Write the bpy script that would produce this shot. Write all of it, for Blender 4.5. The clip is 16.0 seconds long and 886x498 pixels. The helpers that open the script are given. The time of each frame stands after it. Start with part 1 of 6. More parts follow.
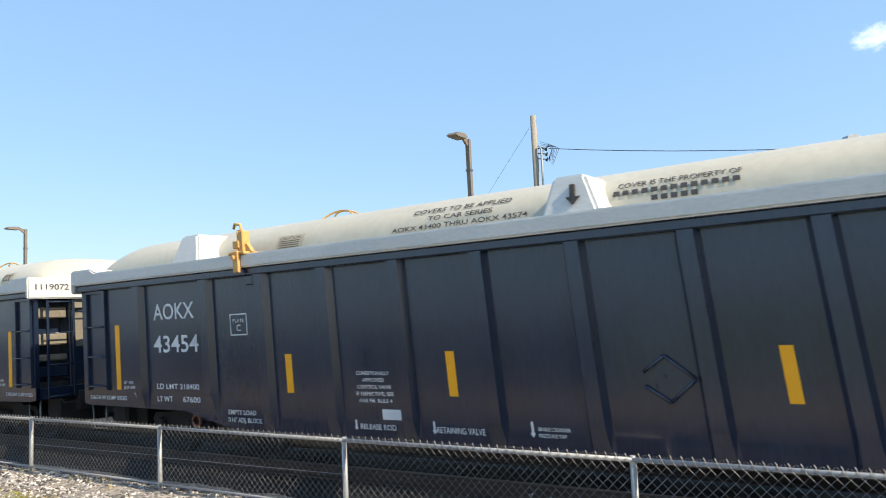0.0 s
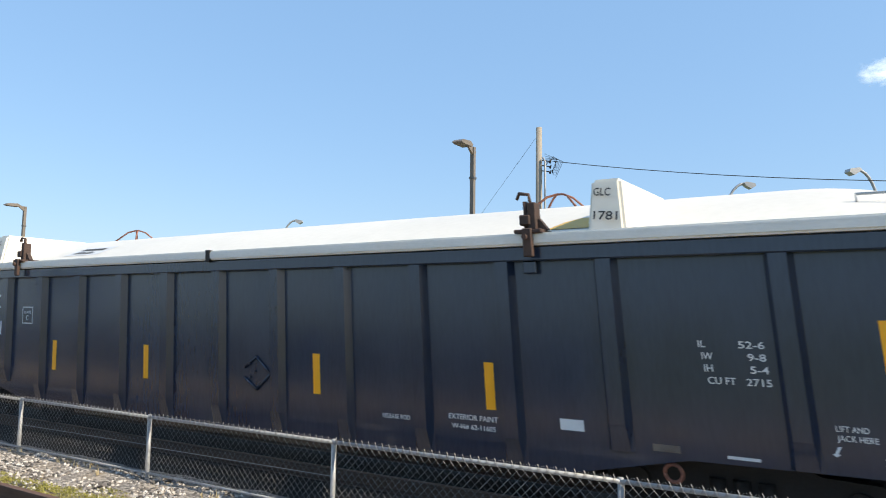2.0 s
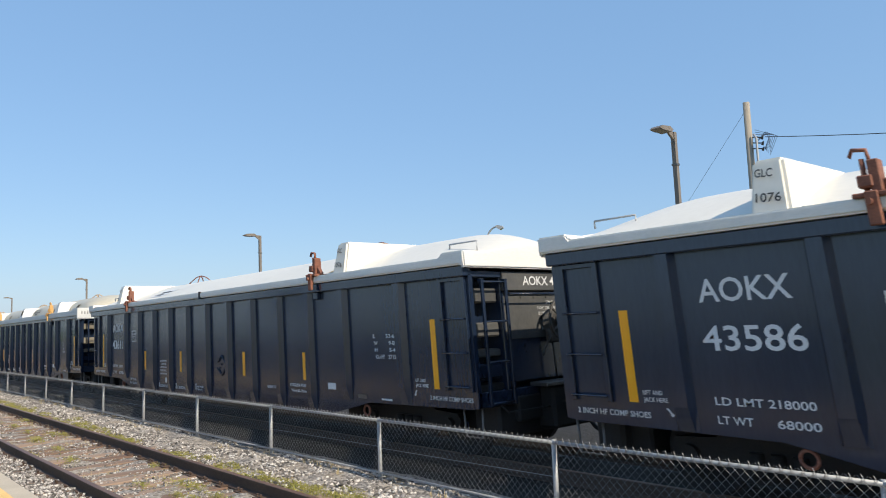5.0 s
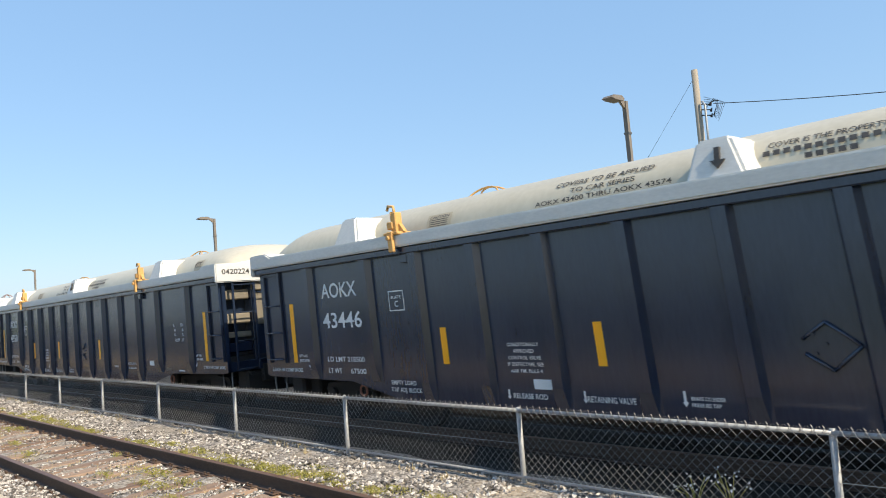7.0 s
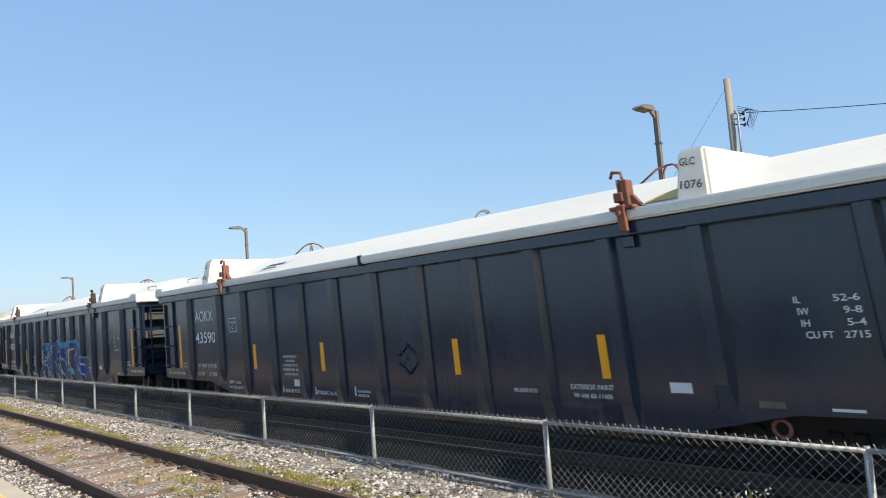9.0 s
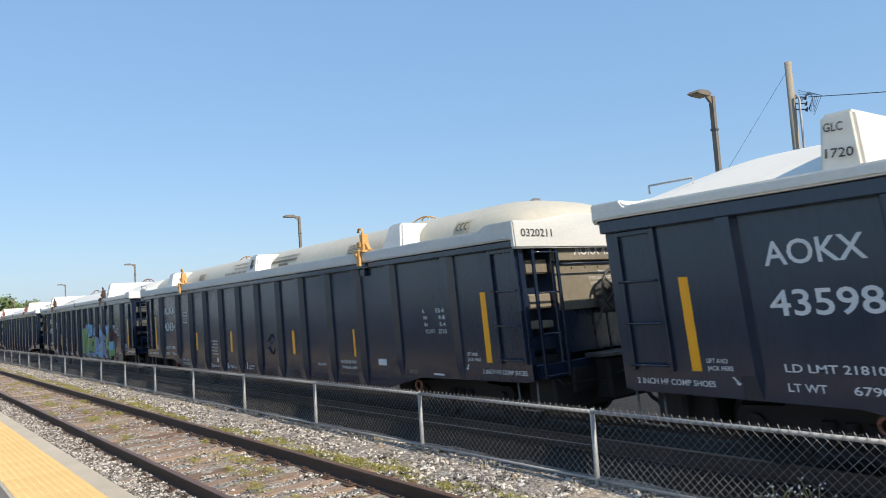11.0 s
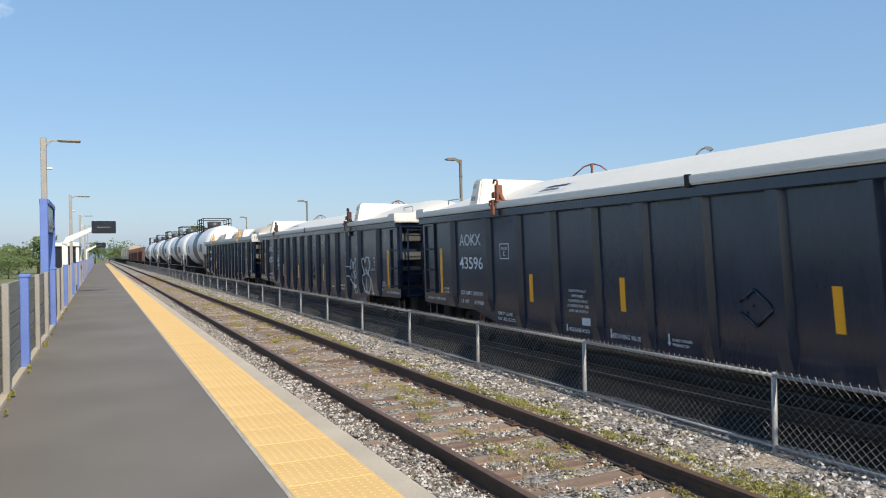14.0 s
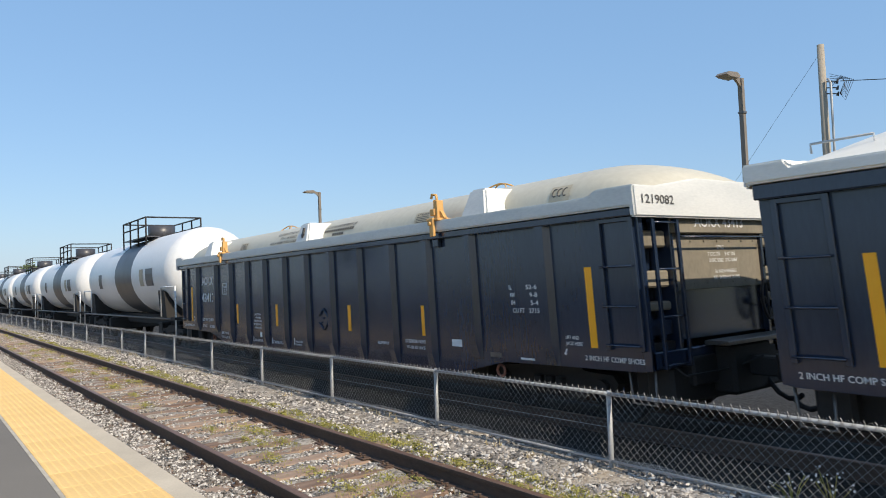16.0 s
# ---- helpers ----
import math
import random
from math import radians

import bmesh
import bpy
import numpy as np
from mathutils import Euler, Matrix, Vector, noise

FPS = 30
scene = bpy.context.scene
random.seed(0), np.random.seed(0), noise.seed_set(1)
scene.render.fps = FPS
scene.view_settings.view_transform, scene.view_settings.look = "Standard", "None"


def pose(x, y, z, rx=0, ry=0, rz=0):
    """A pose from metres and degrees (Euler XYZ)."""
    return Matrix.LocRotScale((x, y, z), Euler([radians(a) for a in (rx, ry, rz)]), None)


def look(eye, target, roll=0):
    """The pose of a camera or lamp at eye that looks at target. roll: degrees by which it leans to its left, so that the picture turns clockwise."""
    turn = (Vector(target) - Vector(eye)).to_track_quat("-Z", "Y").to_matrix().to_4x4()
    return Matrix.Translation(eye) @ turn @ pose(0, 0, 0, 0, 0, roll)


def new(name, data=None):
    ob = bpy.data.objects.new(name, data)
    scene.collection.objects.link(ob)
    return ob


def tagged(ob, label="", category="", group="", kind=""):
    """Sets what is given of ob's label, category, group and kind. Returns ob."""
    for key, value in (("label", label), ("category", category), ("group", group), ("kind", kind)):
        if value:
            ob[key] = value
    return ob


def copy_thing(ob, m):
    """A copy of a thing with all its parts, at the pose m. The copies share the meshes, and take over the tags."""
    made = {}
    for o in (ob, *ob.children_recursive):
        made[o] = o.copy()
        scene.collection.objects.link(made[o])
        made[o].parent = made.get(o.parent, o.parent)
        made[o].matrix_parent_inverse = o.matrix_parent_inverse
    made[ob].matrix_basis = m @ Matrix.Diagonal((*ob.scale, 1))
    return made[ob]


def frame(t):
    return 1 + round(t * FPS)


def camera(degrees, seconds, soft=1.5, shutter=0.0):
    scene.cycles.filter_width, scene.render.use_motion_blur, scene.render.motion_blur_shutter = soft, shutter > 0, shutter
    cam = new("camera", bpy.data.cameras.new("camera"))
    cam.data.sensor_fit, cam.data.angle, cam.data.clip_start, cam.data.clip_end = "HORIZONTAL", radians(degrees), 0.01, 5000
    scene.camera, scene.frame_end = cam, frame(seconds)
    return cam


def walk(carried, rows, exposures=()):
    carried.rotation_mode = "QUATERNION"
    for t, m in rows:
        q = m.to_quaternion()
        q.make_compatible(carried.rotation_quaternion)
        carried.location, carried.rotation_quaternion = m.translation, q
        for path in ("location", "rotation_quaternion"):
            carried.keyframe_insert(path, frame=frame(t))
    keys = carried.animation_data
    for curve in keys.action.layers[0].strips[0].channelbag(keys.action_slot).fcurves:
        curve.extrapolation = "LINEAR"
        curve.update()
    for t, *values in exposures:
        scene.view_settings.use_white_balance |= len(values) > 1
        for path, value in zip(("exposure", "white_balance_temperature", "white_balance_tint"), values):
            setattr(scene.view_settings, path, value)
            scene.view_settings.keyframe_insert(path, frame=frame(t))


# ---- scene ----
# The camera stands on the platform and pans; x runs across the tracks, y along them, z = 0 is the rail's head.
cam = camera(63.65, 16.0, soft=1.0, shutter=0.8)
scene.cycles.rolling_shutter_type, scene.cycles.rolling_shutter_duration = "TOP", 0.04  # a phone reads its picture row by row
PATH = [  # seconds, turn, tilt, lean, x, y, z
    (0.0, -57.46, 5.15, -2.98, 0.076, -0.034, 1.869), (0.5, -59.09, 4.84, -1.48, 0.047, -0.021, 1.872),
    (1.0, -59.35, 5.41, -0.29, 0.055, -0.021, 1.887), (1.5, -58.34, 4.38, 0.03, 0.067, -0.026, 1.9),
    (2.0, -57.69, 5.5, 0.81, 0.014, -0.018, 1.915), (2.5, -56.57, 5.45, -0.15, -0.026, -0.006, 1.923),
    (3.0, -48.82, 4.38, -1.57, 0.03, 0.016, 1.908), (3.5, -45.59, 5.48, -1.58, 0.052, 0.061, 1.888),
    (4.0, -43.11, 6.35, -2.16, 0.05, 0.046, 1.906), (4.5, -41.91, 5.94, -2.17, 0.044, 0.036, 1.906),
    (4.7, -41.52, 6.01, -2.12, 0.038, 0.031, 1.898), (6.8, -44.31, 3.64, -4.78, 0.01, 0.017, 1.88),
    (7.0, -44.77, 3.73, -4.74, 0.007, 0.023, 1.877), (7.5, -43.8, 4.14, -3.64, 0.034, 0.025, 1.88),
    (8.0, -43.65, 4.73, -3.02, 0.022, 0.011, 1.888), (8.2, -43.55, 5.07, -3.54, 0.023, 0.004, 1.887),
    (10.3, -39.92, 3.81, -3.76, 0.033, -0.022, 1.898), (10.5, -39.31, 3.74, -3.55, 0.037, -0.028, 1.896),
    (11.0, -38.31, 4.07, -3.87, 0.041, -0.053, 1.874), (11.5, -36.95, 3.67, -3.42, 0.02, -0.049, 1.879),
    (12.0, -37.45, 3.77, -2.73, 0.067, -0.06, 1.9), (12.5, -38.78, 4.59, -5.71, 0.086, -0.079, 1.935),
    (13.0, -37.16, 3.55, -4.39, -0.127, -0.073, 1.832), (13.5, -31.45, -1.9, -1.77, -0.117, -0.024, 1.813),
    (14.0, -25.72, 0.23, -0.8, -0.126, 0.044, 1.867), (14.5, -24.67, 2.23, -0.54, -0.139, 0.072, 1.853),
    (15.0, -28.59, 4.55, -2.84, -0.015, 0.073, 1.857), (15.5, -33.14, 2.2, -2.85, -0.003, 0.042, 1.847),
    (15.7, -34.71, 3.07, -3.89, 0.012, 0.02, 1.856), (16.0, -36.76, 2.46, -2.41, 0.035, -0.011, 1.866)]


def held(yaw, tilt, lean, x, y, z):
    return pose(x, y, z, 0, 0, yaw) @ pose(0, 0, 0, 90 + tilt) @ pose(0, 0, 0, 0, 0, lean)


EXPOSURE = ((0, 0.55, 7000, 10), (1, 0.48, 7000, 10), (2, 0.36, 6850, 10), (3, 0.08, 6550, 10), (3.5, 0.1, 6500, 10), (4.5, 0.06, 6550, 10), (7, 0.38, 7000, 10), (8, 0.36, 6950, 10), (10.5, 0.08, 6650, 10), (11.5, 0.17, 6650, 10), (12.5, 0.1, 6650, 10), (13, 0.06, 6650, 10), (13.5, 0.16, 6650, 10), (14, -0.02, 6650, 10), (14.5, -0.03, 6600, 10), (15, -0.2, 6250, 10), (15.5, 0.0, 6650, 10), (16, 0.08, 6650, 10))
walk(cam, [(r[0], held(*r[1:])) for r in PATH], EXPOSURE)

# ---- sky and sun ----
TO_SUN = Vector((0.085, -1.0, 0.80)).normalized()
world = bpy.data.worlds.new("sky")
scene.world = world
world.use_nodes = True
sky = world.node_tree.nodes.new("ShaderNodeTexSky")
sky.sky_type, sky.sun_disc = "NISHITA", False
sky.sun_elevation, sky.sun_rotation = math.asin(TO_SUN.z), math.atan2(TO_SUN.x, TO_SUN.y)
sky.air_density, sky.dust_density, sky.ozone_density = 1.2, 0.8, 2.0
back = world.node_tree.nodes["Background"]
haze = world.node_tree.nodes.new("ShaderNodeMix")  # summer haze evens out the sky
haze.data_type = "RGBA"
haze.inputs["Factor"].default_value, haze.inputs["B"].default_value = 0.55, (1.9, 3.78, 6.75, 1)
world.node_tree.links.new(sky.outputs[0], haze.inputs["A"])
world.node_tree.links.new(haze.outputs["Result"], back.inputs[0])
back.inputs[1].default_value = 0.13
sun_data = bpy.data.lights.new("sun", "SUN")
sun_data.energy, sun_data.angle, sun_data.color = 4.8, radians(0.53), (1.0, 0.885, 0.72)
sun = new("sun", sun_data)
sun.matrix_world = look(TO_SUN * 100, (0, 0, 0))


# ---- materials ----
def surf(name, a, b, rough=0.6, scale=3.0, fine=60.0, bump=0.1, metal=0.0, stretch=(1, 1, 1), rand=0.0, spread=0.5, dist=0.01, spec=0.5):
    """Two colours mixed by noise at two scales, with a fine relief."""
    m = bpy.data.materials.new(name)
    m.use_nodes = True
    nt, ns, ln = m.node_tree, m.node_tree.nodes, m.node_tree.links
    p = ns["Principled BSDF"]
    co = ns.new("ShaderNodeTexCoord")
    mp = ns.new("ShaderNodeMapping")
    mp.inputs["Scale"].default_value = stretch
    ln.new(co.outputs["Object"], mp.inputs[0])
    n1, n2 = ns.new("ShaderNodeTexNoise"), ns.new("ShaderNodeTexNoise")
    for n, s in ((n1, scale), (n2, fine)):
        n.inputs["Scale"].default_value, n.inputs["Detail"].default_value = s, 5
        ln.new(mp.outputs[0], n.inputs["Vector"])
    mx = ns.new("ShaderNodeMath")
    mx.operation = "MULTIPLY_ADD"
    mx.inputs[1].default_value = 0.45
    ln.new(n2.outputs[0], mx.inputs[0])
    sc = ns.new("ShaderNodeMath")
    sc.operation = "MULTIPLY"
    sc.inputs[1].default_value = 0.55
    ln.new(n1.outputs[0], sc.inputs[0])
    ln.new(sc.outputs[0], mx.inputs[2])
    src = mx.outputs[0]
    if rand:
        oi = ns.new("ShaderNodeObjectInfo")
        ad = ns.new("ShaderNodeMath")
        ad.operation = "MULTIPLY_ADD"
        ad.inputs[1].default_value = rand
        ln.new(oi.outputs["Random"], ad.inputs[0])
        sb = ns.new("ShaderNodeMath")
        sb.operation = "SUBTRACT"
        sb.inputs[1].default_value = rand / 2
        ln.new(src, sb.inputs[0])
        ln.new(sb.outputs[0], ad.inputs[2])
        src = ad.outputs[0]
    rp = ns.new("ShaderNodeValToRGB")
    rp.color_ramp.elements[0].position, rp.color_ramp.elements[1].position = 0.5 - spread / 2, 0.5 + spread / 2
    rp.color_ramp.elements[0].color, rp.color_ramp.elements[1].color = (*a, 1), (*b, 1)
    ln.new(src, rp.inputs[0])
    ln.new(rp.outputs[0], p.inputs["Base Color"])
    p.inputs["Metallic"].default_value = metal
    p.inputs["Specular IOR Level"].default_value = spec
    rr = ns.new("ShaderNodeMapRange")
    rr.inputs["To Min"].default_value, rr.inputs["To Max"].default_value = max(rough - 0.1, 0.05), min(rough + 0.1, 1)
    ln.new(n1.outputs[0], rr.inputs["Value"])
    ln.new(rr.outputs[0], p.inputs["Roughness"])
    if bump:
        bp = ns.new("ShaderNodeBump")
        bp.inputs["Strength"].default_value, bp.inputs["Distance"].default_value = bump, dist
        ln.new(n2.outputs[0], bp.inputs["Height"])
        ln.new(bp.outputs[0], p.inputs["Normal"])
    return m


def pebbly(name, dark, light, scale=28.0, rough=0.9, tint=(0.5, 0.4, 0.28)):
    """Crushed stone: one tone per stone, dark joints, real relief by bump."""
    m = bpy.data.materials.new(name)
    m.use_nodes = True
    ns, ln = m.node_tree.nodes, m.node_tree.links
    p = ns["Principled BSDF"]
    co = ns.new("ShaderNodeTexCoord")
    v = ns.new("ShaderNodeTexVoronoi")
    v.inputs["Scale"].default_value = scale
    e = ns.new("ShaderNodeTexVoronoi")
    e.feature = "DISTANCE_TO_EDGE"
    e.inputs["Scale"].default_value = scale
    n = ns.new("ShaderNodeTexNoise")
    n.inputs["Scale"].default_value, n.inputs["Detail"].default_value = 1.3, 4
    for t in (v, e, n):
        ln.new(co.outputs["Object"], t.inputs["Vector"])
    rp = ns.new("ShaderNodeValToRGB")
    rp.color_ramp.elements[0].color, rp.color_ramp.elements[1].color = (*dark, 1), (*light, 1)
    sx = ns.new("ShaderNodeSeparateColor")
    ln.new(v.outputs["Color"], sx.inputs[0])
    ln.new(sx.outputs[0], rp.inputs[0])
    mx = ns.new("ShaderNodeMix")
    mx.data_type = "RGBA"
    mx.inputs["B"].default_value = (*tint, 1)
    rm = ns.new("ShaderNodeMapRange")
    rm.inputs["From Min"].default_value, rm.inputs["From Max"].default_value, rm.inputs["To Max"].default_value = 0.45, 0.7, 0.55
    ln.new(n.outputs[0], rm.inputs["Value"])
    ln.new(rm.outputs[0], mx.inputs["Factor"])
    ln.new(rp.outputs[0], mx.inputs["A"])
    ln.new(mx.outputs["Result"], p.inputs["Base Color"])
    p.inputs["Roughness"].default_value = rough
    bp = ns.new("ShaderNodeBump")
    bp.inputs["Strength"].default_value, bp.inputs["Distance"].default_value = 1.0, 0.03
    ln.new(e.outputs[0], bp.inputs["Height"])
    ln.new(bp.outputs[0], p.inputs["Normal"])
    return m


def plain(name, c, rough=0.6, metal=0.0):
    return surf(name, tuple(v * 0.88 for v in c), tuple(min(v * 1.1, 0.9) for v in c), rough, 2.5, 45, 0.04, metal)


CAR = surf("car_paint", (0.0085, 0.0165, 0.037), (0.020, 0.033, 0.062), 0.19, 0.9, 14, 0.03, stretch=(1, 2.2, 0.45), rand=0.15, spec=0.75)
CAR_DUST = surf("dusty_car_paint", (0.13, 0.115, 0.088), (0.26, 0.23, 0.175), 0.75, 1.6, 18, 0.08, stretch=(1, 1, 0.6))
END_GREY = surf("greyed_end_paint", (0.04, 0.042, 0.044), (0.10, 0.10, 0.095), 0.6, 1.6, 18, 0.08, stretch=(1, 1, 0.6))
BRAKE_GREY = surf("brake_wheel_grey", (0.03, 0.029, 0.028), (0.11, 0.105, 0.095), 0.6, 7, 40, 0.1, 0.3)
UNDER = surf("underframe_black", (0.010, 0.010, 0.011), (0.03, 0.026, 0.023), 0.75, 4, 40, 0.2)
STEEL = surf("worn_steel", (0.10, 0.09, 0.085), (0.24, 0.22, 0.20), 0.45, 6, 60, 0.1, 0.8)
HUB_BLUE = plain("hub_blue", (0.03, 0.06, 0.16), 0.5)
CREAM = surf("cream_fibreglass", (0.46, 0.42, 0.325), (0.60, 0.56, 0.45), 0.45, 0.8, 12, 0.03, stretch=(1, 1, 0.6), rand=0.3)
GREYRIM = surf("weathered_rim", (0.50, 0.51, 0.50), (0.70, 0.70, 0.67), 0.5, 1.1, 15, 0.05, stretch=(1, 1, 3))
WHITE = surf("white_fibreglass", (0.69, 0.655, 0.57), (0.80, 0.765, 0.68), 0.45, 0.7, 11, 0.03, rand=0.2)
WHITERIM = surf("grimy_white_rim", (0.66, 0.645, 0.60), (0.82, 0.80, 0.76), 0.5, 1.4, 16, 0.05, stretch=(1, 1, 3))
CLAMP_Y = surf("clamp_orange", (0.50, 0.26, 0.07), (0.72, 0.42, 0.15), 0.6, 9, 50, 0.1)
CLAMP_R = surf("clamp_rust", (0.10, 0.04, 0.028), (0.34, 0.13, 0.075), 0.75, 9, 50, 0.2)
CLAMP_K = surf("clamp_dark_rust", (0.025, 0.017, 0.014), (0.10, 0.055, 0.04), 0.75, 9, 50, 0.2)
ORANGE = surf("reflective_orange", (0.94, 0.38, 0.006), (0.98, 0.45, 0.01), 0.35, 6, 70, 0.02)
STENCIL = surf("stencil_white", (0.55, 0.56, 0.57), (0.74, 0.75, 0.75), 0.6, 6, 60, 0.02)
STENCIL_K = surf("stencil_black", (0.02, 0.02, 0.02), (0.09, 0.085, 0.08), 0.7, 12, 70, 0.02)
TAN = surf("placard_tan", (0.36, 0.31, 0.22), (0.48, 0.42, 0.31), 0.6, 5, 60, 0.02)
LABEL = surf("paper_label", (0.58, 0.6, 0.6), (0.75, 0.76, 0.76), 0.5, 8, 70, 0.02)
RAIL = surf("rusty_rail", (0.045, 0.029, 0.021), (0.125, 0.078, 0.054), 0.7, 3, 45, 0.2, stretch=(1, 0.3, 1))
RAILTOP = surf("rail_head_rust", (0.12, 0.065, 0.042), (0.26, 0.16, 0.11), 0.5, 4, 60, 0.1, 0.3, stretch=(1, 0.2, 1))
TIE = surf("old_tie_wood", (0.15, 0.09, 0.062), (0.36, 0.26, 0.19), 0.9, 2.5, 30, 0.6, stretch=(0.4, 4, 2), rand=0.5, spread=0.7)
BALLAST = pebbly("ballast", (0.09, 0.08, 0.07), (0.48, 0.44, 0.39))
# near-black puts the shade under and beside the train into the stone's colour
BALLAST_SHADED = pebbly("shaded_ballast", (0.007, 0.0065, 0.006), (0.04, 0.037, 0.034), tint=(0.02, 0.017, 0.015))
GRASS = surf("dry_green_weed", (0.13, 0.13, 0.022), (0.42, 0.37, 0.085), 0.8, 3, 40, 0.0, spread=0.6)
MAT = surf("weed_mat", (0.15, 0.15, 0.028), (0.42, 0.385, 0.11), 0.8, 4, 40, 0.0, spread=0.6)
STRAW = surf("dry_straw", (0.30, 0.24, 0.13), (0.48, 0.40, 0.24), 0.85, 3, 40, 0.0)
ASPHALT = surf("platform_asphalt", (0.115, 0.102, 0.087), (0.245, 0.222, 0.19), 0.9, 0.45, 150, 0.5, spread=0.5, dist=0.003)
YELLOW = surf("tactile_yellow", (0.70, 0.44, 0.155), (0.84, 0.57, 0.235), 0.75, 1.5, 30, 0.1, rand=0.1)
CONCRETE = surf("edge_concrete", (0.42, 0.355, 0.265), (0.62, 0.535, 0.415), 0.9, 2, 60, 0.25)
WHITELINE = surf("worn_white_line", (0.30, 0.26, 0.20), (0.62, 0.56, 0.46), 0.8, 6, 60, 0.2)
GALV = surf("galvanised_steel", (0.29, 0.30, 0.31), (0.45, 0.46, 0.46), 0.5, 5, 60, 0.08, 0.2)
MESH = surf("dull_galvanised_wire", (0.19, 0.19, 0.19), (0.32, 0.32, 0.32), 0.6, 5, 60, 0.05)
GREYPOST = surf("lamp_pole_grey", (0.26, 0.25, 0.235), (0.40, 0.385, 0.36), 0.55, 3, 40, 0.05, 0.2)
BROWNPOST = surf("lamp_pole_bronze", (0.13, 0.11, 0.09), (0.22, 0.19, 0.16), 0.55, 3, 40, 0.05)
WOODPOLE = surf("weathered_pole_wood", (0.24, 0.21, 0.165), (0.42, 0.37, 0.30), 0.9, 2, 25, 0.4, stretch=(5, 5, 0.3))
BLUE = surf("blue_powder_coat", (0.10, 0.17, 0.48), (0.15, 0.24, 0.60), 0.5, 3, 40, 0.03)
BOARD = surf("fence_board", (0.26, 0.235, 0.18), (0.40, 0.365, 0.29), 0.8, 2, 25, 0.2, stretch=(3, 0.4, 5), rand=0.3)
SCREEN = plain("dark_screen", (0.012, 0.016, 0.026), 0.25)
OFFWHITE = plain("painted_white", (0.74, 0.74, 0.72), 0.5)
WIRE = plain("dark_cable", (0.02, 0.02, 0.022), 0.6)
LEAF = surf("foliage", (0.05, 0.085, 0.03), (0.19, 0.25, 0.09), 0.8, 0.6, 9, 0.0, spread=0.5)
BARK = surf("bark", (0.07, 0.05, 0.035), (0.16, 0.12, 0.09), 0.95, 4, 30, 0.5)
MEADOW = surf("meadow", (0.09, 0.12, 0.035), (0.24, 0.24, 0.09), 0.95, 0.15, 9, 0.3, spread=0.6)
ROADGREY = surf("road_asphalt", (0.13, 0.13, 0.13), (0.22, 0.215, 0.21), 0.9, 0.6, 80, 0.3)
TANKW = surf("tank_white", (0.66, 0.66, 0.65), (0.8, 0.8, 0.79), 0.35, 0.6, 9, 0.03)
TANKK = surf("tank_band_black", (0.035, 0.037, 0.045), (0.075, 0.075, 0.085), 0.4, 1, 12, 0.03)
BROWNCAR = surf("oxide_brown", (0.07, 0.035, 0.028), (0.16, 0.085, 0.065), 0.7, 0.6, 9, 0.1)
BEIGECAR = surf("hopper_beige", (0.34, 0.29, 0.22), (0.50, 0.45, 0.36), 0.6, 0.5, 8, 0.05)
GLASS_B = surf("curtain_glass", (0.16, 0.22, 0.27), (0.30, 0.38, 0.43), 0.12, 0.5, 5, 0.0)
HILL = surf("far_hill", (0.17, 0.25, 0.36), (0.21, 0.30, 0.42), 1.0, 0.004, 0.05, 0.0)


# ---- mesh helpers ----
def mesh_of(name, bm, mats):
    me = bpy.data.meshes.new(name)
    bm.to_mesh(me)
    bm.free()
    for m in mats if isinstance(mats, (list, tuple)) else [mats]:
        me.materials.append(m)
    return me


def part(name, bm, material, parent=None, label="", at=None):
    """One mesh object from a bmesh or a ready mesh, under its thing."""
    me = bm if isinstance(bm, bpy.types.Mesh) else mesh_of(name, bm, material)
    ob = new(name, me)
    if parent is not None:
        ob.parent = parent
    if at is not None:
        ob.matrix_basis = at
    if label:
        ob["label"] = label
    return ob


def box(bm, x0, x1, y0, y1, z0, z1, bevel=0.0, mat=0):
    vs = [bm.verts.new((x, y, z)) for x in (x0, x1) for y in (y0, y1) for z in (z0, z1)]
    fs = [bm.faces.new([vs[i] for i in f]) for f in ((0, 1, 3, 2), (4, 6, 7, 5), (0, 4, 5, 1), (2, 3, 7, 6), (0, 2, 6, 4), (1, 5, 7, 3))]
    for f in fs:
        f.material_index = mat
    if bevel:
        bmesh.ops.bevel(bm, geom=list({e for f in fs for e in f.edges}), offset=bevel, segments=1, affect="EDGES")
    return bm


def prism(bm, pts, axis, a, b, mat=0):
    """A closed outline pts in the plane across the axis, run from a to b."""
    def at(p, v):
        return {"x": (v, p[0], p[1]), "y": (p[0], v, p[1]), "z": (p[0], p[1], v)}[axis]
    lo, hi = [bm.verts.new(at(p, a)) for p in pts], [bm.verts.new(at(p, b)) for p in pts]
    n = len(pts)
    fs = [bm.faces.new([lo[i], lo[(i + 1) % n], hi[(i + 1) % n], hi[i]]) for i in range(n)]
    fs += [bm.faces.new(lo[::-1]), bm.faces.new(hi)]
    for f in fs:
        f.material_index = mat
    bmesh.ops.recalc_face_normals(bm, faces=fs)
    return bm


